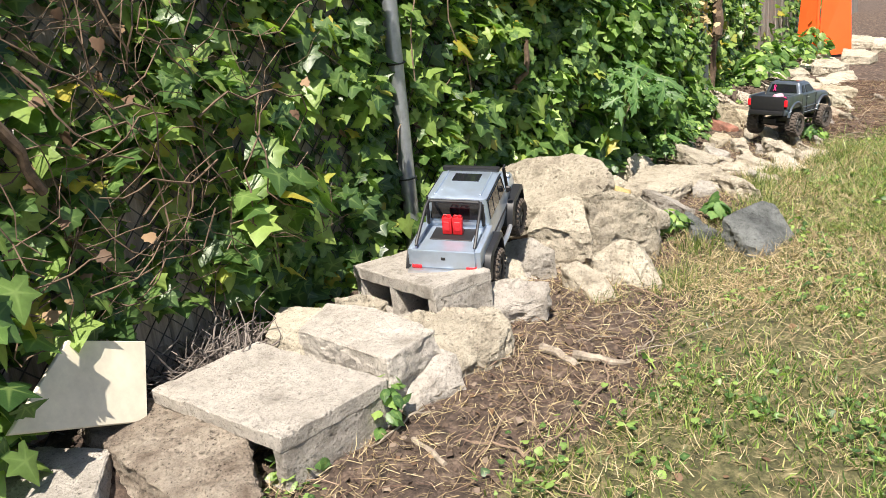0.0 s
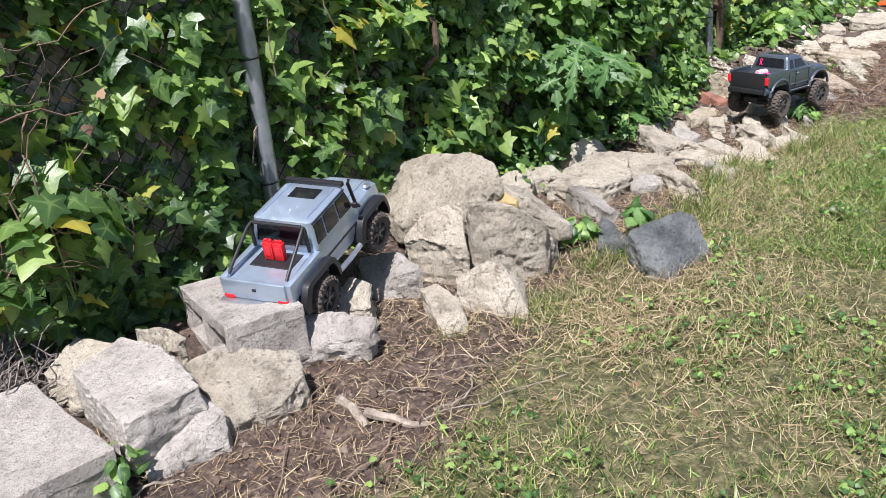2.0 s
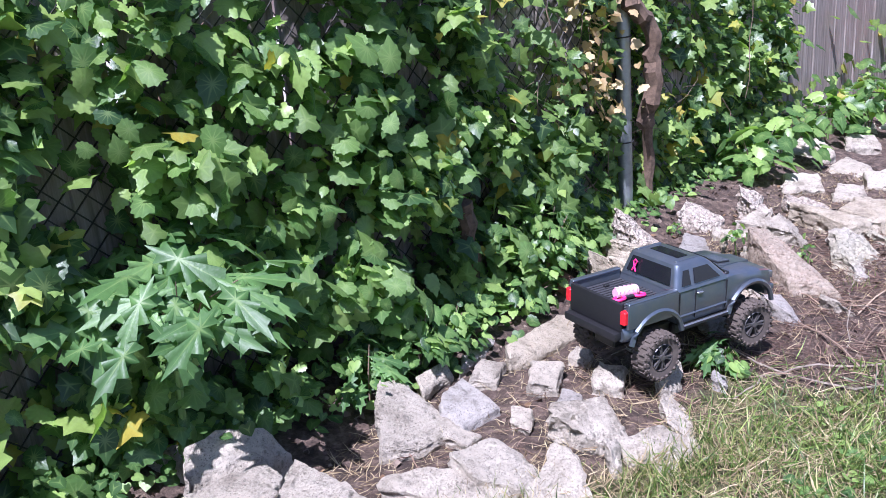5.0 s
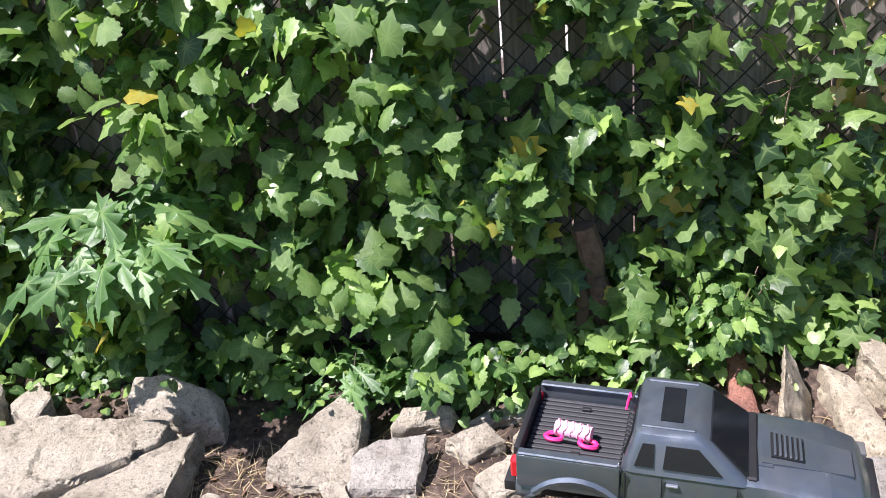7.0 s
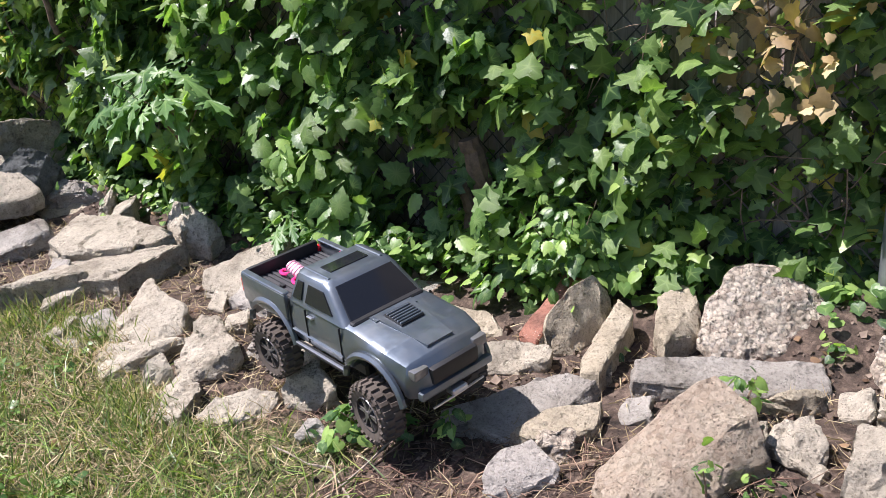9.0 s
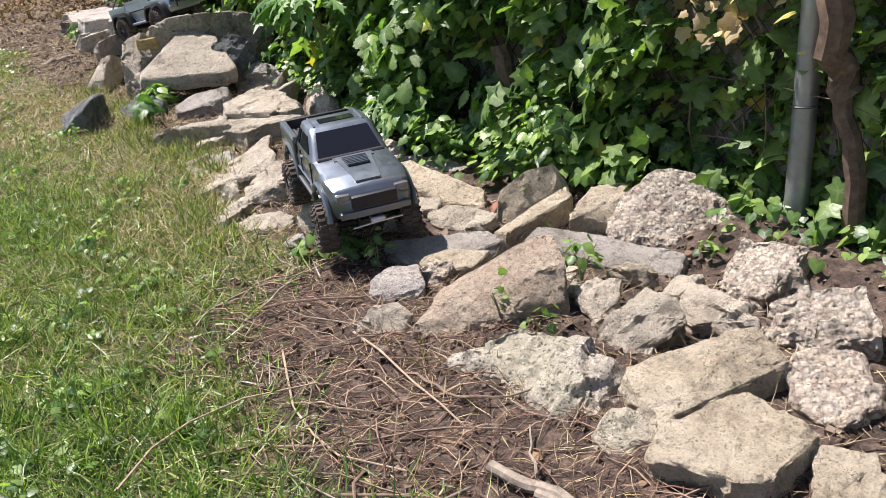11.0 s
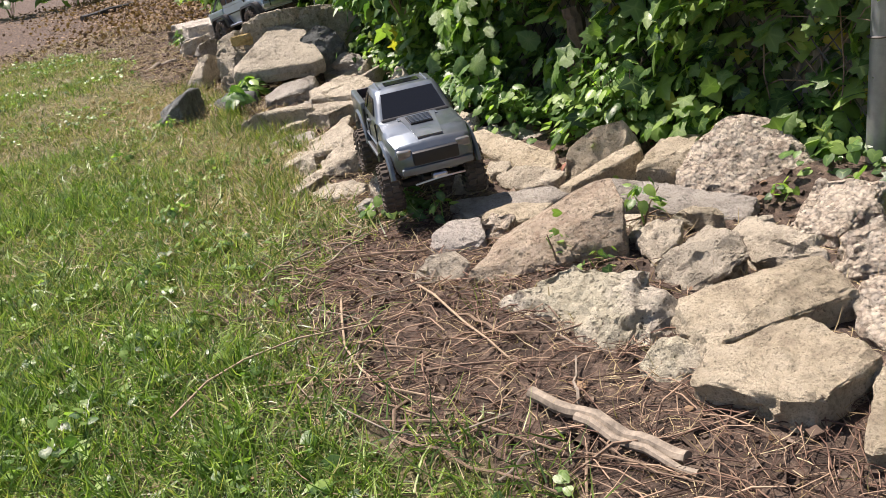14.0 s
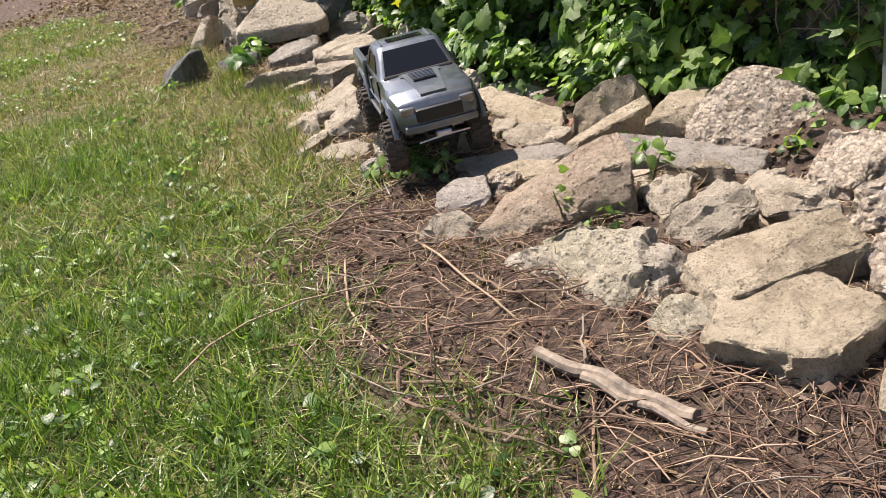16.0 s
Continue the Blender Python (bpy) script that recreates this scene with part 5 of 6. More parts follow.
ivy = tagged(new("ivy"), "dense glossy green ivy covering the fence", "ivy")
for shape, count, x0, x1, material, lo, hi, z1 in ((IVY_SHAPE, 15500, -5.2, -0.55, IVY, 0.038, 0.088, 1.25), (IVY_SHAPE2, 6200, -5.2, 2.9, IVY, 0.028, 0.07, 1.25), (IVY_SHAPE, 2400, -9.0, -5.2, IVY, 0.06, 0.11, 1.1),
                                                   (IVY_SHAPE, 10500, 0.2, 2.9, IVY, 0.028, 0.07, 1.15), (IVY_SHAPE2, 1500, 2.9, 6.5, IVY, 0.05, 0.09, 1.1)):
    p = hedge_points(count, x0, x1, 0.03, z1)
    s = (lo + (hi - lo) * R.uniform(0, 1, len(p)) ** 1.4) * (1 + 0.12 * R.normal(size=len(p)))
    ob = new("foliage", scatter_mesh("foliage", shape, p, leaf_turns(p), s, material))
    ob.parent = ivy
    tagged(ob, "mass of lobed ivy leaves", kind="stuff")
bush = tagged(new("broadleaf_shrub"), "broad-leaved green shrub growing through the ivy", "shrub")
p = hedge_points(6600, -1.0, 0.62, 0.06, 1.25, 0.15)
ob = new("foliage", scatter_mesh("foliage", BROAD_SHAPE, p, leaf_turns(p, 0.65), 0.026 + 0.055 * R.uniform(0, 1, len(p)) ** 1.5, BROAD))
ob.parent = bush
tagged(ob, "mass of broad toothed leaves", kind="stuff")
# low creeping plants along the hedge foot
n = 2600
x = R.uniform(-2.6, 2.4, n)
y = hedge_front(x) - np.abs(R.normal(0, 0.075, n)) + 0.03
keep = (x > -0.2) | (R.uniform(0, 1, n) < 0.4)
p = np.stack([x, y, 0.05 + R.uniform(0.0, 0.11, n)], 1)[keep]
creeper = new("ground_creeper", scatter_mesh("ground_creeper", HEART_SHAPE, p, leaf_turns(p, 0.45, (-0.1, -0.35, 0.85)), R.uniform(0.015, 0.04, len(p)), BROAD))
tagged(creeper, "low creeping green plants along the foot of the ivy", "ground cover", kind="stuff")
# dry leaves caught in the bare wire: a pale golden bunch by the post, brown ones over the old vines
for n, x0, x1, z0, z1, lo, hi, material, label in ((150, 1.03, 1.4, 0.5, 1.15, 0.02, 0.05, TANLEAF, "golden dry ivy leaves hanging in the wire"), (130, -4.6, -2.6, 0.4, 1.2, 0.02, 0.04, DEADLEAF, "dry brown ivy leaves hanging in the wire")):
    p = np.stack([R.normal((x0 + x1) / 2, (x1 - x0) / 4, n), R.uniform(0.97, 1.05, n), R.uniform(z0, z1, n)], 1)
    ob = new("dry_leaves", scatter_mesh("dry_leaves", IVY_SHAPE2, p, leaf_turns(p, 0.8), R.uniform(lo, hi, n), material))
    ob.parent = ivy
    tagged(ob, label, kind="stuff")
# single leaves at the face of the ivy
leaf_data = {}
for key, shape, material in (("a", IVY_SHAPE, IVY), ("b", IVY_SHAPE2, IVY), ("c", BROAD_SHAPE, BROAD)):
    for k in range(3):
        s = np.array([1.0])
        leaf_data[key, k] = scatter_mesh("leaf", shape, np.zeros((1, 3)), frames_of(np.array([[0.1 * k, 0, 1.0]]), np.array([[0, 1.0, 0.1]]))[:, :, :], s, material)
p = hedge_points(900, -0.6, 1.5, 0.1, 0.95, 0.03)[:260]
p[:, 1] -= 0.02
turns = leaf_turns(p, 0.5)
for i, (q, t) in enumerate(zip(p, turns)):
    broad = -0.6 < q[0] < 0.45 and R.uniform() < 0.55
    ob = new("leaf", leaf_data["c" if broad else R.choice(["a", "b"]), int(R.randint(3))])
    ob.parent = bush if broad else ivy
    size = R.uniform(0.04, 0.085)
    ob.matrix_basis = Matrix.Translation(q) @ Matrix(t.tolist()).to_4x4() @ Matrix.Diagonal((size, size, size, 1))

# vines: brown stems over the bare wire and through the leaves
rng = random.Random(21)
for k in range(70):
    bare_end = k % 3
    x = rng.uniform(0.6, 1.55) if bare_end == 0 else rng.uniform(-4.6, -2.7) if bare_end == 1 else rng.uniform(-2.7, 2.6)
    z, y = rng.uniform(0.0, 0.6), fence_y(x) + rng.uniform(-0.02, 0.04)
    p = [Vector((x, y, z))]
    d = Vector((rng.gauss(0, 0.5), 0, 1.0))
    for _ in range(rng.randint(6, 12)):
        d = (d + Vector((rng.gauss(0, 0.45), rng.gauss(0, 0.12), rng.gauss(0.05, 0.25)))).normalized()
        q = p[-1] + d * 0.09
        q.y = min(fence_y(q.x) + 0.09, max(fence_y(q.x) - 0.03, q.y))
        p.append(q)
    r = rng.choice((0.001, 0.0013, 0.0018, 0.0022, 0.003))
    part("stem", tube_bm(p, [r * (1 - 0.5 * i / len(p)) for i in range(len(p))], 5), VINE, ivy)


bm = bmesh.new()
for k in range(420):
    x, z = rng.uniform(-5.0, -2.55), rng.uniform(0.42, 1.2)
    y = fence_y(x) - rng.uniform(0.0, 0.12)
    a = rng.uniform(0, 6.28)
    p = [Vector((x, y, z))]
    for _ in range(rng.randint(5, 10)):
        a += rng.gauss(0, 0.5)
        q = p[-1] + Vector((math.cos(a) * 0.05, rng.gauss(0, 0.012), math.sin(a) * 0.05))
        q.y = min(fence_y(x), max(fence_y(x) - 0.15, q.y))
        q.z = max(0.36, q.z)
        p.append(q)
    r = rng.choice((0.001, 0.0012, 0.0016, 0.0022, 0.003))
    tube_bm(p, [r * (1 - 0.5 * i / len(p)) for i in range(len(p))], 4, bm)
ob = part("tangle", bm, BARK, ivy, "tangle of dry brown vines")
tagged(ob, "tangle of dry brown vines", kind="stuff")
branch([(-3.55, 0.98, 1.05), (-3.42, 0.97, 0.93), (-3.3, 0.97, 0.78), (-3.24, 0.99, 0.66)], 0.014, BARK, "bare brown vine limb in the ivy", "vine", seed=12)


# ---- weeds among the rocks ----
def weed(x, y, z, height, spread, count, shape, material, size, label, category="weed", seed=0, upright=0.6, face=(0, -0.15, 1.0), rise=-0.25):
    """A small plant: thin stems with a whorl of leaves."""
    r = np.random.RandomState(seed + 100)
    plant = tagged(new("weed" if category == "weed" else category.replace(" ", "_")), label, category)
    plant.matrix_world = pose(x, y, z - 0.02)
    for k in range(max(2, count // 9)):
        a, l = r.uniform(0, 6.28), r.uniform(0.3, 0.9) * spread
        part("stem", tube_bm([(0, 0, 0), (0.4 * l * math.cos(a), 0.4 * l * math.sin(a), 0.6 * height), (l * math.cos(a), l * math.sin(a), height * r.uniform(0.8, 1.05))], [0.0025, 0.002, 0.001], 5), VINE if k % 2 else BROAD, plant)
    a, q = r.uniform(0, 6.28, count), np.sqrt(r.uniform(0.02, 1, count))
    h = height * np.clip(1.0 - 0.55 * q + r.normal(0, 0.15, count), 0.12, 1.2) + 0.015
    p = np.stack([spread * q * np.cos(a), spread * q * np.sin(a), h], 1)
    out = np.stack([np.cos(a), np.sin(a), np.zeros(count)], 1)
    normals = out * (1 - upright) * 0.9 + np.array(face) * upright + r.normal(0, 0.25, (count, 3))
    tips = out + np.array((0, 0, rise)) + r.normal(0, 0.25, (count, 3))
    me = scatter_mesh("leaves", shape, p, frames_of(normals, tips), r.uniform(0.65, 1.15, count) * size, material)
    ob = new("leaves", me)
    ob.parent = plant
    return plant


weed(1.314, 0.553, 0.1, 0.08, 0.045, 24, BROAD_SHAPE, BROAD, 0.025, "small green weed growing beside the brown slab", seed=1)
weed(1.33, 0.33, 0.06, 0.1, 0.03, 10, HEART_SHAPE, BROAD, 0.018, "small green weed growing beside the brown slab", seed=2)
weed(0.87, 0.31, 0.03, 0.1, 0.04, 16, BROAD_SHAPE, BROAD, 0.026, "thin green weed in front of the dark pickup", seed=3)
weed(1.005, 0.69, 0.04, 0.07, 0.04, 13, HEART_SHAPE, BROAD, 0.022, "small green weed between the concrete pieces", seed=4)
weed(1.41, 0.83, 0.06, 0.06, 0.035, 12, HEART_SHAPE, BROAD, 0.02, "small green weed beside the pebbly concrete", seed=5)
weed(-1.19, 0.42, 0.01, 0.11, 0.075, 46, BROAD_SHAPE, BROAD, 0.045, "leafy dark green weed tuft by the limestone slab", seed=6)
weed(-0.98, 0.31, 0.03, 0.07, 0.05, 14, BROAD_SHAPE, THISTLE, 0.06, "grey-green broad weed beside the grey stone", seed=7)
weed(-2.87, 0.5, 0.04, 0.14, 0.06, 26, BROAD_SHAPE, BROAD, 0.036, "leafy green weed at the foot of the concrete blocks", seed=8)
weed(-3.11, 0.56, 0.04, 0.09, 0.06, 26, BROAD_SHAPE, BROAD, 0.032, "leafy green weed at the foot of the concrete blocks", seed=9)
weed(0.686, 0.283, 0.02, 0.08, 0.07, 14, THISTLE_SHAPE, THISTLE, 0.075, "young thistle growing between the stones", "thistle", seed=10)
weed(1.4, 0.37, 0.06, 0.06, 0.04, 12, HEART_SHAPE, BROAD, 0.018, "small green weed in front of the brown slab", seed=11)
weed(0.66, 0.25, 0.01, 0.07, 0.07, 30, HEART_SHAPE, BROAD, 0.032, "low leafy weed at the edge of the stones", seed=12)
weed(-0.45, 0.87, 0.34, 0.22, 0.22, 75, THISTLE_SHAPE, THISTLE, 0.14, "large pale green thistle leaning out of the hedge", "thistle", seed=13, upright=0.75, face=(-0.25, -0.5, 0.9), rise=0.15)
part("stalk", tube_bm([(-0.47, 0.92, 0.03), (-0.47, 0.88, 0.25), (-0.47, 0.84, 0.5)], [0.009, 0.008, 0.005], 7), THISTLE, ivy)
weed(0.8, 0.92, 0.04, 0.27, 0.13, 240, BROAD_SHAPE, BROAD, 0.034, "leafy green bush at the foot of the ivy", "bush", seed=14)
weed(1.07, 0.97, 0.05, 0.12, 0.1, 50, BROAD_SHAPE, BROAD, 0.033, "leafy green bush at the foot of the ivy", "bush", seed=15)
weed(-0.02, 0.83, 0.04, 0.17, 0.08, 30, THISTLE_SHAPE, THISTLE, 0.09, "young thistle standing at the hedge foot", "thistle", seed=16)
weed(0.66, 0.92, 0.04, 0.1, 0.13, 80, BROAD_SHAPE, BROAD, 0.038, "leafy green bush at the foot of the ivy", "bush", seed=40)
weed(0.3, 0.86, 0.04, 0.14, 0.11, 90, BROAD_SHAPE, BROAD, 0.038, "leafy green bush at the foot of the ivy", "bush", seed=41)
weed(0.16, 0.84, 0.04, 0.2, 0.09, 60, BROAD_SHAPE, BROAD, 0.055, "leafy green bush at the foot of the ivy", "bush", seed=17)
for k, (x, y) in enumerate(((2.2, 0.92), (2.55, 0.95), (3.1, 0.98), (3.4, 0.9), (3.8, 0.85), (4.4, 0.95), (4.9, 0.9))):
    weed(x, y, 0.04, 0.26, 0.17, 60, BROAD_SHAPE, BROAD, 0.075, "leafy green bush along the plank fence", "bush", seed=20 + k)


for k, (x, y, z) in enumerate(((-3.52, 1.02, 0.05), (-3.7, 1.04, 0.05), (-3.45, 1.03, 0.32), (-2.62, 1.0, 0.3))):
    weed(x, y, z, 0.34, 0.15, 60, IVY_SHAPE, IVY, 0.085, "leafy ivy shoot hanging out over the stones", "ivy", seed=90 + k, upright=0.45)
for k, (x, y, h) in enumerate(((-3.22, 0.55, 0.09), (-3.36, 0.56, 0.08), (-3.16, 0.5, 0.07), (-2.2, 0.02, 0.05), (-2.75, -0.05, 0.05), (-1.0, 0.02, 0.05), (-0.6, -0.25, 0.05), (0.95, -0.42, 0.05), (0.6, -0.35, 0.05), (1.25, -0.6, 0.06), (0.2, -0.2, 0.05), (1.55, -0.62, 0.05))):
    weed(x, y, 0.012, h, 0.07, 24, HEART_SHAPE if k % 3 == 0 else BROAD_SHAPE, BROAD, 0.02, "low leafy weed growing in the lawn edge", seed=50 + k)
for k, (x, y) in enumerate(((-8.6, -0.9), (-8.8, -0.2), (-8.7, 0.5), (-8.9, 1.0), (-9.2, -1.8), (-9.3, -2.8))):
    weed(x, y, 0.0, 0.55, 0.42, 130, BROAD_SHAPE, BROAD, 0.14, "leafy dark shrub at the far end of the yard", "shrub", seed=70 + k)
branch([(-1.93, 1.12, 0.645), (-1.78, 1.07, 0.523), (-1.61, 1.05, 0.395), (-1.5, 1.09, 0.33)], 0.01, BARK, "bare brown vine limb in the ivy", "vine", seed=13)


# ---- grass, straw and litter ----
def blade_shape():
    P = np.array([(-0.5, 0, 0), (0.5, 0, 0), (-0.42, 0.06, 0.55), (0.42, 0.06, 0.55), (0, 0.32, 1.0)])
    return P, np.array([(0, 1, 3), (0, 3, 2), (2, 3, 4)])


def lawn_points(n, x0, x1, y0, y1, limit):
    x, y = R.uniform(x0, x1, n), R.uniform(y0, y1, n)
    b = np.array([bareness(u, v) for u, v in zip(x, y)])
    d = np.array([noise.noise((u * 2.2, v * 2.2, 8)) + 0.7 * noise.noise((u * 9, v * 9, 1)) for u, v in zip(x, y)])
    keep = R.uniform(0, 1, n) < np.clip(0.62 + 0.6 * d, 0.1, 1) * np.clip(1 - b / limit, 0, 1)
    p = np.stack([x, y, np.zeros(n)], 1)[keep]
    p[:, 2] = [ground_height(u, v) - 0.003 for u, v, _ in p]
    return p, d[keep]


def worn(p):
    """Share of green blades lost in the dry trodden strip along the rocks."""
    edge = 0.12 * np.array([noise.noise((u * 3, v * 3, 40)) for u, v, _ in p])
    return np.clip((p[:, 1] + edge + 0.3) / 0.36, 0, 1) * np.clip((p[:, 0] + 2.2) / 0.5, 0, 1) * np.clip((0.8 - p[:, 0]) / 0.5, 0, 1)


def blades(name, p, height, width, lean, material, label, category):
    n = len(p)
    a = R.uniform(0, 6.283, n)
    up = np.stack([R.normal(0, lean, n), R.normal(0, lean, n), np.ones(n)], 1)
    up /= np.linalg.norm(up, axis=1)[:, None]
    side = np.stack([np.cos(a), np.sin(a), np.zeros(n)], 1)
    side -= (side * up).sum(1)[:, None] * up
    side /= np.linalg.norm(side, axis=1)[:, None]
    turns = np.stack([side * (width / height)[:, None], np.cross(up, side), up], 2)
    return tagged(new(name, scatter_mesh(name, blade_shape(), p, turns, height, material)), label, category, kind="stuff")


for k, (count, x0, x1, y0, y1, lo, hi) in enumerate(((160000, -1.0, 2.3, -1.5, 0.4, 0.022, 0.068), (95000, -5.5, -1.0, -1.3, 0.35, 0.018, 0.05), (60000, -8.0, 8.0, -6.0, -1.5, 0.04, 0.08), (30000, 2.3, 8.0, -1.5, 0.1, 0.03, 0.07))):
    p, d = lawn_points(count, x0, x1, y0, y1, 0.75)
    keep = R.uniform(0, 1, len(p)) > 0.55 * worn(p)
    p, d = p[keep], d[keep]
    h = R.uniform(lo, hi, len(p)) * np.clip(0.85 + 0.5 * d, 0.5, 1.5)
    wide = R.uniform(0.0016, 0.0046, len(p)) * (1 if k < 2 else 2.6)
    patch = np.array([noise.noise((u * 1.6, v * 1.6, 20)) for u, v, _ in p]) + 0.25 * R.normal(size=len(p)) + np.interp(p[:, 0], [-4, -1.5, 0, 1, 2], [-0.35, -0.3, -0.3, 0.0, 0.3]) - 1.1 * np.clip((p[:, 1] + 0.4) / 0.5, 0, 1) * (p[:, 0] > -1)
    for pick, material, stretch, label in ((patch > 0, LUSH, 1.1, "short lush green lawn grass"), (patch <= 0, GRASS, 0.8, "thin patchy lawn grass with dry blades")):
        blades("grass", p[pick], h[pick] * stretch, wide[pick], 0.65, material, label, "grass")
p, d = lawn_points(46000, -1.0, 2.4, -1.4, 0.2, 0.95)
p = p[R.uniform(0, 1, len(p)) > 0.6 * worn(p)]
blades("grass", p + np.array((0, 0, 0.012)), R.uniform(0.04, 0.1, len(p)), R.uniform(0.0013, 0.003, len(p)), 2.2, LUSH, "long green grass blades lying over in the lawn", "grass")
p, d = lawn_points(110000, -5.0, 2.6, -1.4, 0.75, 3.0)
p = p[(p[:, 0] < 0.5) | (R.uniform(0, 1, len(p)) < 0.6)]
h = R.uniform(0.02, 0.06, len(p))
blades("dry_grass", p + np.array((0, 0, 0.006)), h, R.uniform(0.0011, 0.0022, len(p)), 3.5, STRAW, "dry straw-coloured grass litter lying on the soil", "dry grass")
p, d = lawn_points(42000, -2.2, 1.0, -0.7, 0.4, 1.5)
p = p[R.uniform(0, 1, len(p)) < 0.1 + 0.75 * worn(p)]
blades("dry_grass", p + np.array((0, 0, 0.014)), R.uniform(0.025, 0.075, len(p)), R.uniform(0.0012, 0.0026, len(p)), 2.4, STRAW, "pale dry grass lying over in the trodden strip along the rocks", "dry grass")
# tufts of taller grass against the stones
q = []
for x, y, n, s in ((-1.72, 0.27, 300, 0.1), (-1.95, 0.37, 220, 0.05), (-0.96, 0.27, 200, 0.05), (-0.4, 0.28, 420, 0.09), (-0.22, 0.3, 380, 0.07), (0.16, 0.12, 260, 0.07), (-0.75, 0.2, 300, 0.09), (-1.3, 0.3, 240, 0.07), (0.3, 0.06, 200, 0.08), (1.33, 0.18, 120, 0.05)):
    q.append(np.stack([R.normal(x, s, n), R.normal(y, s * 0.6, n), np.zeros(n) + 0.005], 1))
q = np.concatenate(q)
blades("grass_tuft", q, R.uniform(0.03, 0.085, len(q)), R.uniform(0.002, 0.0036, len(q)), 0.6, GRASS, "taller green grass tufts against the stones", "grass")
# brown litter at the far end of the yard
n = 6000
x, y = R.uniform(-9.0, -3.9, n), 1.15 - np.abs(R.normal(0, 0.55, n))
p = np.stack([x, y, [ground_height(u, v) + R.uniform(0, 0.05) for u, v in zip(x, y)]], 1)
ob = new("leaf_litter", scatter_mesh("leaf_litter", BROAD_SHAPE, p, frames_of(np.array((0, 0, 1.0)) + R.normal(0, 0.6, (n, 3)), R.normal(0, 1, (n, 3))), R.uniform(0.012, 0.035, n), DEADLEAF))
tagged(ob, "dark brown dead leaves heaped at the fence foot", "leaf litter", kind="stuff")
# clover and small weeds in the lawn
p, d = lawn_points(24000, -5.0, 2.4, -1.4, 0.3, 0.9)
p = p[d > 0.15]
normals = np.array((0, 0, 1.0)) + R.normal(0, 0.35, (len(p), 3))
tips = np.stack([np.cos(p[:, 0] * 991), np.sin(p[:, 0] * 991), np.zeros(len(p))], 1)
clover = scatter_mesh("clover", HEART_SHAPE, p + np.array((0, 0, 0.025)), frames_of(normals, tips), R.uniform(0.008, 0.026, len(p)) * (0.8 + 0.3 * (p[:, 0] > -0.8)), BROAD)
tagged(new("clover", clover), "small round-leaved weeds scattered in the lawn", "clover", kind="stuff")
# crumbs of soil, bark and dead leaves on the bare bed
cube = (np.array([(-0.5, -0.4, -0.4), (0.6, -0.5, -0.4), (0.4, 0.5, -0.4), (-0.5, 0.5, -0.4), (-0.3, -0.3, 0.4), (0.4, -0.2, 0.45), (0.2, 0.4, 0.3), (-0.4, 0.3, 0.4)]),
        np.array([(0, 1, 5), (0, 5, 4), (1, 2, 6), (1, 6, 5), (2, 3, 7), (2, 7, 6), (3, 0, 4), (3, 4, 7), (4, 5, 6), (4, 6, 7)]))
n = 17000
x, y = R.uniform(-5, 2.8, n), R.uniform(-0.5, 1.0, n)
keep = np.array([bareness(u, v) for u, v in zip(x, y)]) > R.uniform(0.25, 0.9, n)
p = np.stack([x, y, np.zeros(n)], 1)[keep]
p[:, 2] = [ground_height(u, v) + 0.001 for u, v, _ in p]
size = np.exp(R.normal(-5.0, 0.55, len(p))).clip(0.003, 0.022)
crumbs = scatter_mesh("soil_crumbs", cube, p, frames_of(R.normal(0, 1, (len(p), 3)), R.normal(0, 1, (len(p), 3))), size, SOILBITS)
crumbs.polygons.foreach_set("use_smooth", [False] * len(crumbs.polygons))
tagged(new("soil_crumbs", crumbs), "crumbs of brown earth, bark and small pebbles", "soil", kind="stuff")
n = 700
x, y = R.uniform(-3.2, 2.6, n), R.uniform(-0.4, 0.9, n)
p = np.stack([x, y, [ground_height(u, v) + 0.006 for u, v in zip(x, y)]], 1)
litter = scatter_mesh("leaf_litter", BROAD_SHAPE, p, frames_of(np.array((0, 0, 1.0)) + R.normal(0, 0.4, (n, 3)), R.normal(0, 1, (n, 3))), R.uniform(0.006, 0.02, n), DEADLEAF)
tagged(new("leaf_litter", litter), "dead brown leaves scattered on the earth", "leaf litter", kind="stuff")

# fine reddish twig litter and needles
rod = (np.array([(-0.012, 0, -0.5), (0.012, 0.01, -0.5), (0, -0.012, -0.5), (0.05, 0.06, 0), (0.07, 0.07, 0), (0.06, 0.045, 0), (-0.006, 0, 0.5), (0.006, 0, 0.5), (0, -0.008, 0.5)]),
       np.array([(a + i, a + (i + 1) % 3, b + (i + 1) % 3) for a, b in ((0, 3), (3, 6)) for i in range(3)] + [(a + i, b + (i + 1) % 3, b + i) for a, b in ((0, 3), (3, 6)) for i in range(3)]))
n = 14500
x, y = np.r_[R.uniform(0.4, 2.7, 12000), R.uniform(-3.6, 0.5, 2500)], np.r_[R.uniform(-0.55, 0.4, 12000), R.uniform(-0.1, 0.6, 2500)]
keep = np.array([bareness(u, v) for u, v in zip(x, y)]) > R.uniform(0.1, 0.75, n)
p = np.stack([x, y, [ground_height(u, v) + 0.008 for u, v in zip(x, y)]], 1)[keep]
tips = R.normal(0, 1, (len(p), 3))
tips[:, 2] *= 0.12
t = frames_of(np.array((0, 0, 1.0)) + R.normal(0, 0.1, (len(p), 3)), tips)
tagged(new("twig_litter", scatter_mesh("twig_litter", rod, p, t[:, :, [0, 2, 1]], 0.018 + 0.09 * R.uniform(0, 1, len(p)) ** 2.5, REDTWIG)), "fine reddish-brown twigs and needles strewn on the earth", "twig litter", kind="stuff")

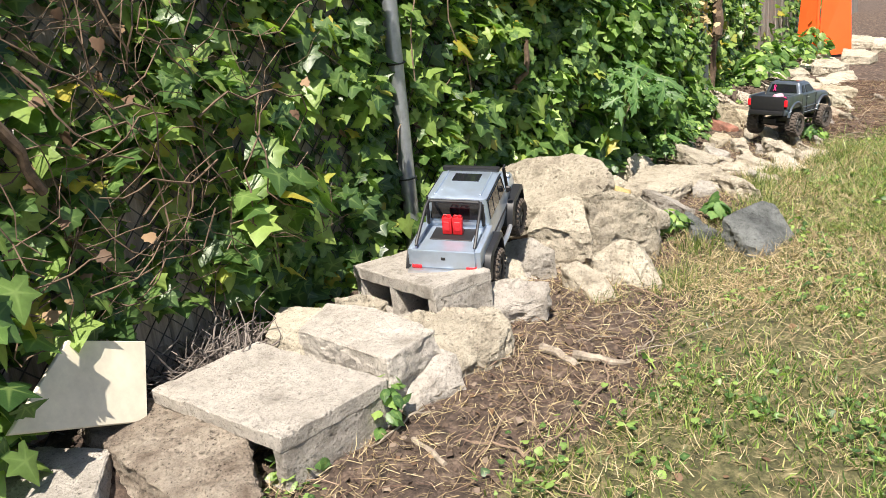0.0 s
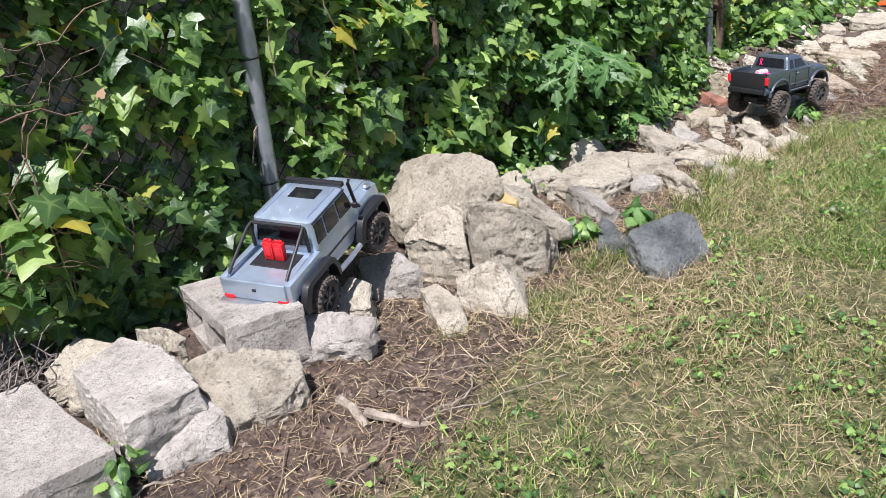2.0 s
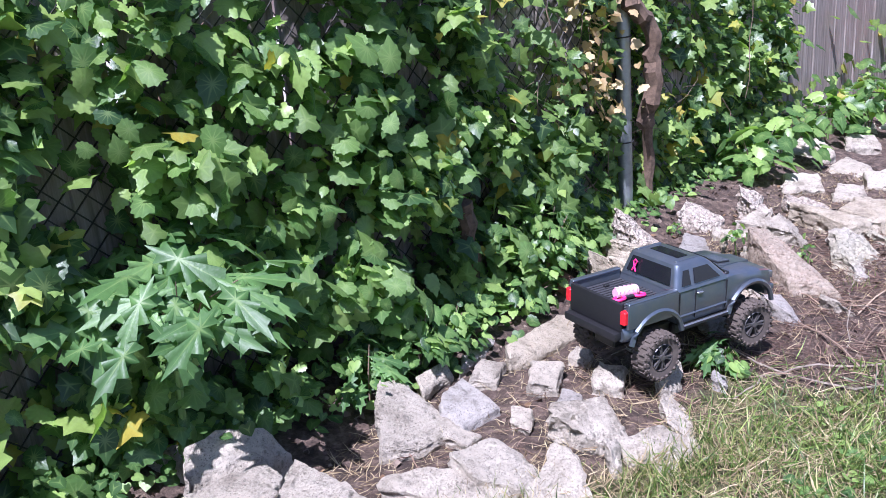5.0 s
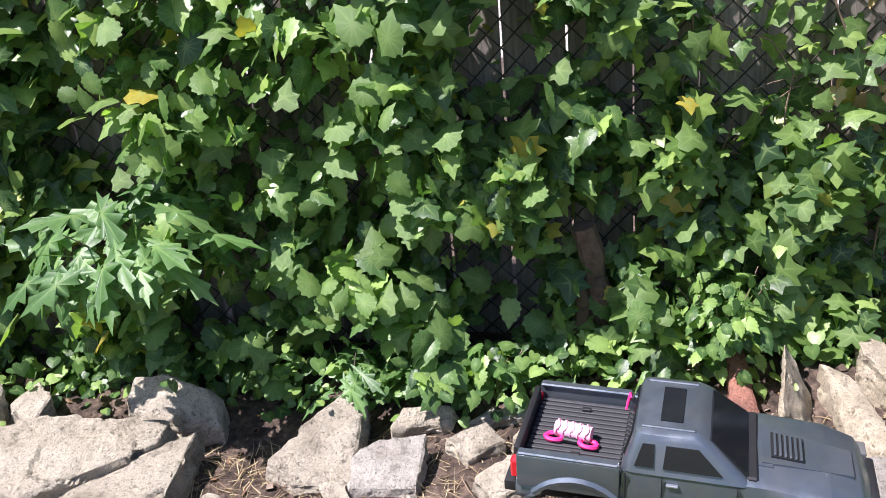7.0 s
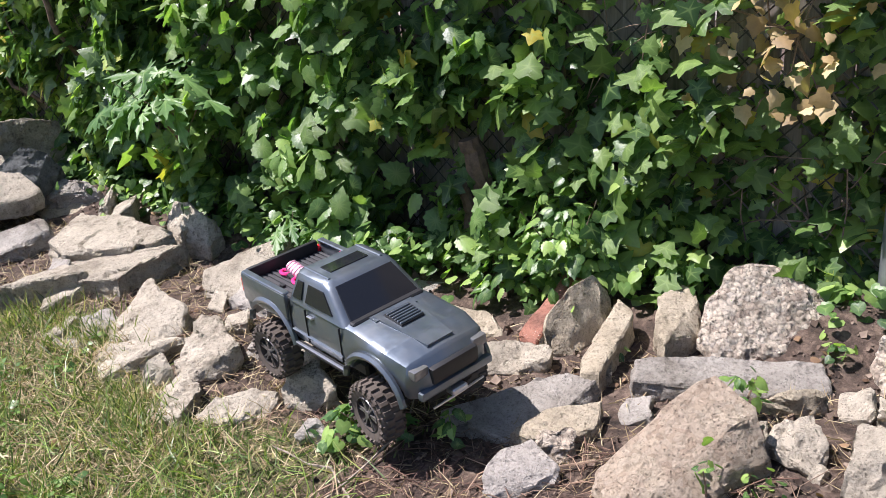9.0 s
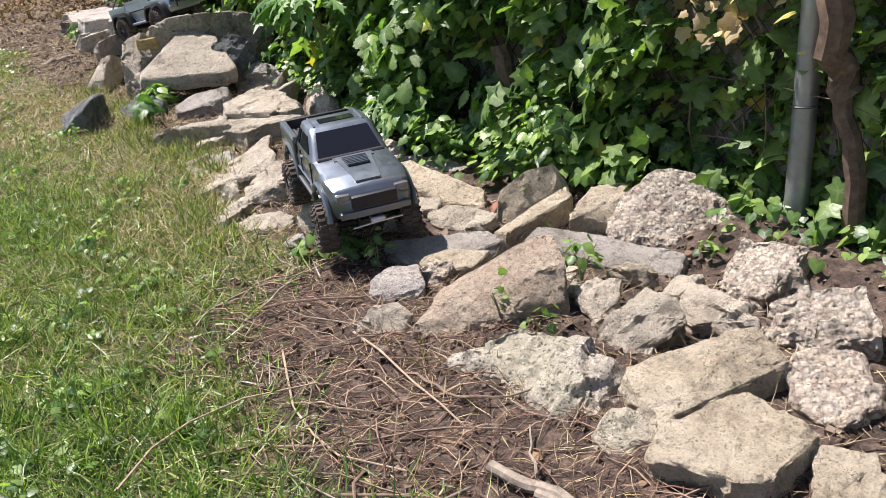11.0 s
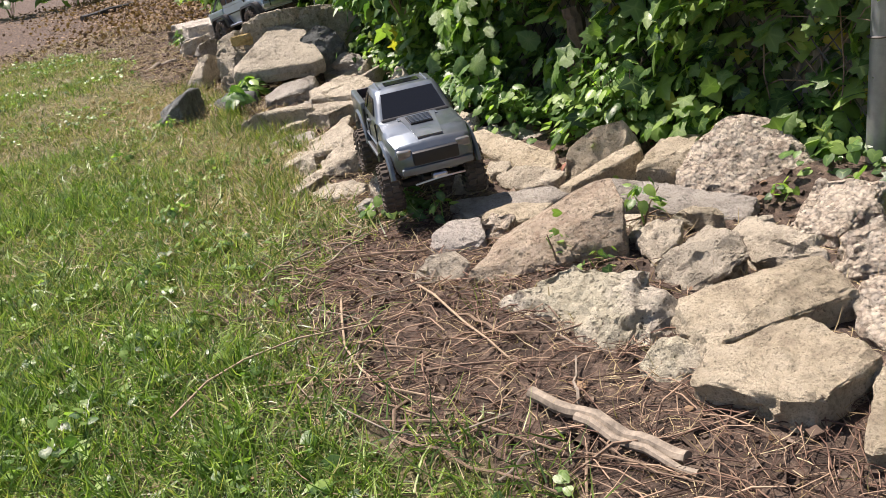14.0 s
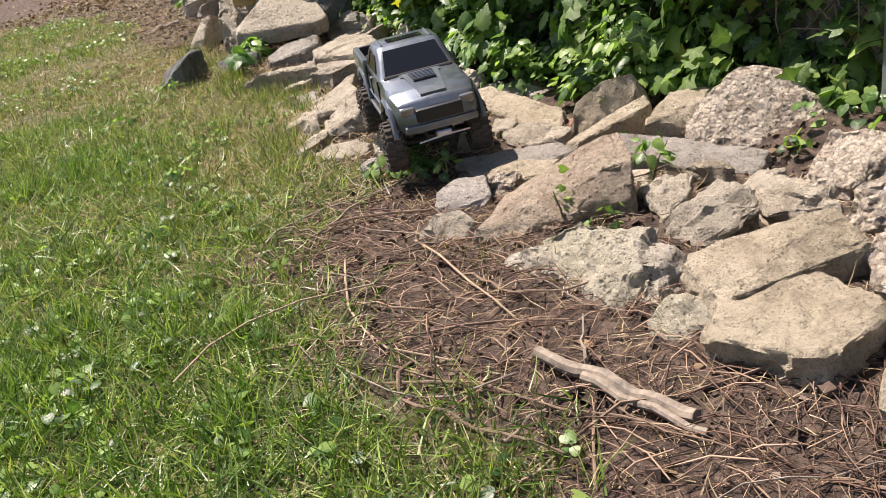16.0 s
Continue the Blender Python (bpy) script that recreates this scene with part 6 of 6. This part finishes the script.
# long dry vine runners and twigs over the bare bed
rng = random.Random(33)
for k in range(64):
    if k < 46:
        x, y = rng.uniform(0.85, 2.3), rng.uniform(-0.34, 0.2)
    else:
        x, y = rng.uniform(-3.1, -1.9), rng.uniform(0.0, 0.45)
    a = rng.uniform(0, 6.28)
    p = [Vector((x, y, ground_height(x, y) + 0.008))]
    step = rng.choice((0.02, 0.03, 0.05, 0.08))
    for _ in range(rng.randint(6, 11)):
        a += rng.gauss(0, 0.28)
        q = p[-1] + Vector((math.cos(a), math.sin(a), 0)) * step
        q.z = ground_height(q.x, q.y) + 0.006 + rng.uniform(0, 0.014)
        p.append(q)
    r = rng.choice((0.0012, 0.0016, 0.002, 0.003))
    thing("twig", tube_bm(p, [r * (1 - 0.5 * i / len(p)) for i in range(len(p))], 5), VINE if k % 3 else STICK, "thin dry brown twig lying on the earth", "twig", group="twigs on the bare earth")


# long pale runners trailing over the bed and into the grass
RUNNERS = (((1.163, -0.544), (1.104, -0.467), (1.074, -0.39), (1.075, -0.289), (1.13, -0.164)),
           ((0.897, -0.137), (1.037, -0.187), (1.139, -0.222), (1.243, -0.233), (1.327, -0.229), (1.425, -0.159)),
           ((0.975, -0.009), (1.093, -0.014), (1.222, -0.019), (1.327, -0.027), (1.399, -0.021)),
           ((1.329, -0.161), (1.353, -0.099), (1.384, -0.04), (1.463, 0.03)),
           ((1.393, -0.277), (1.457, -0.217), (1.513, -0.161), (1.579, -0.131), (1.646, -0.108), (1.71, -0.061), (1.769, -0.016)),
           ((1.641, -0.05), (1.72, -0.111), (1.792, -0.16)), ((1.216, -0.3), (1.278, -0.251), (1.329, -0.161)), ((1.122, -0.215), (1.213, -0.154), (1.284, -0.098)))
PALETWIG = plain("pale_runner", (0.48, 0.36, 0.24), 0.8, 0, 60, 0.5, 0.4)
for k, run in enumerate(RUNNERS):
    p = [Vector((x, y, ground_height(x, y) + (0.012 if 0 < i < len(run) - 1 else 0.006) + (0.02 if k == 0 else 0.0))) for i, (x, y) in enumerate((a + 0.15, b + 0.11) for a, b in run)]
    pts = [a.lerp(b, j / 5) + Vector((0.004 * noise.noise((j, k, 1)), 0.004 * noise.noise((j, k, 5)), 0.003 * noise.noise((j, k, 9)))) for a, b in zip(p, p[1:]) for j in range(5)] + [p[-1]]
    thing("twig", tube_bm(pts, [0.0026 * (1 - 0.4 * i / len(pts)) for i in range(len(pts))], 6), PALETWIG if k in (0, 1, 2) else VINE, "long thin vine runner trailing over the earth", "twig", group="twigs on the bare earth")
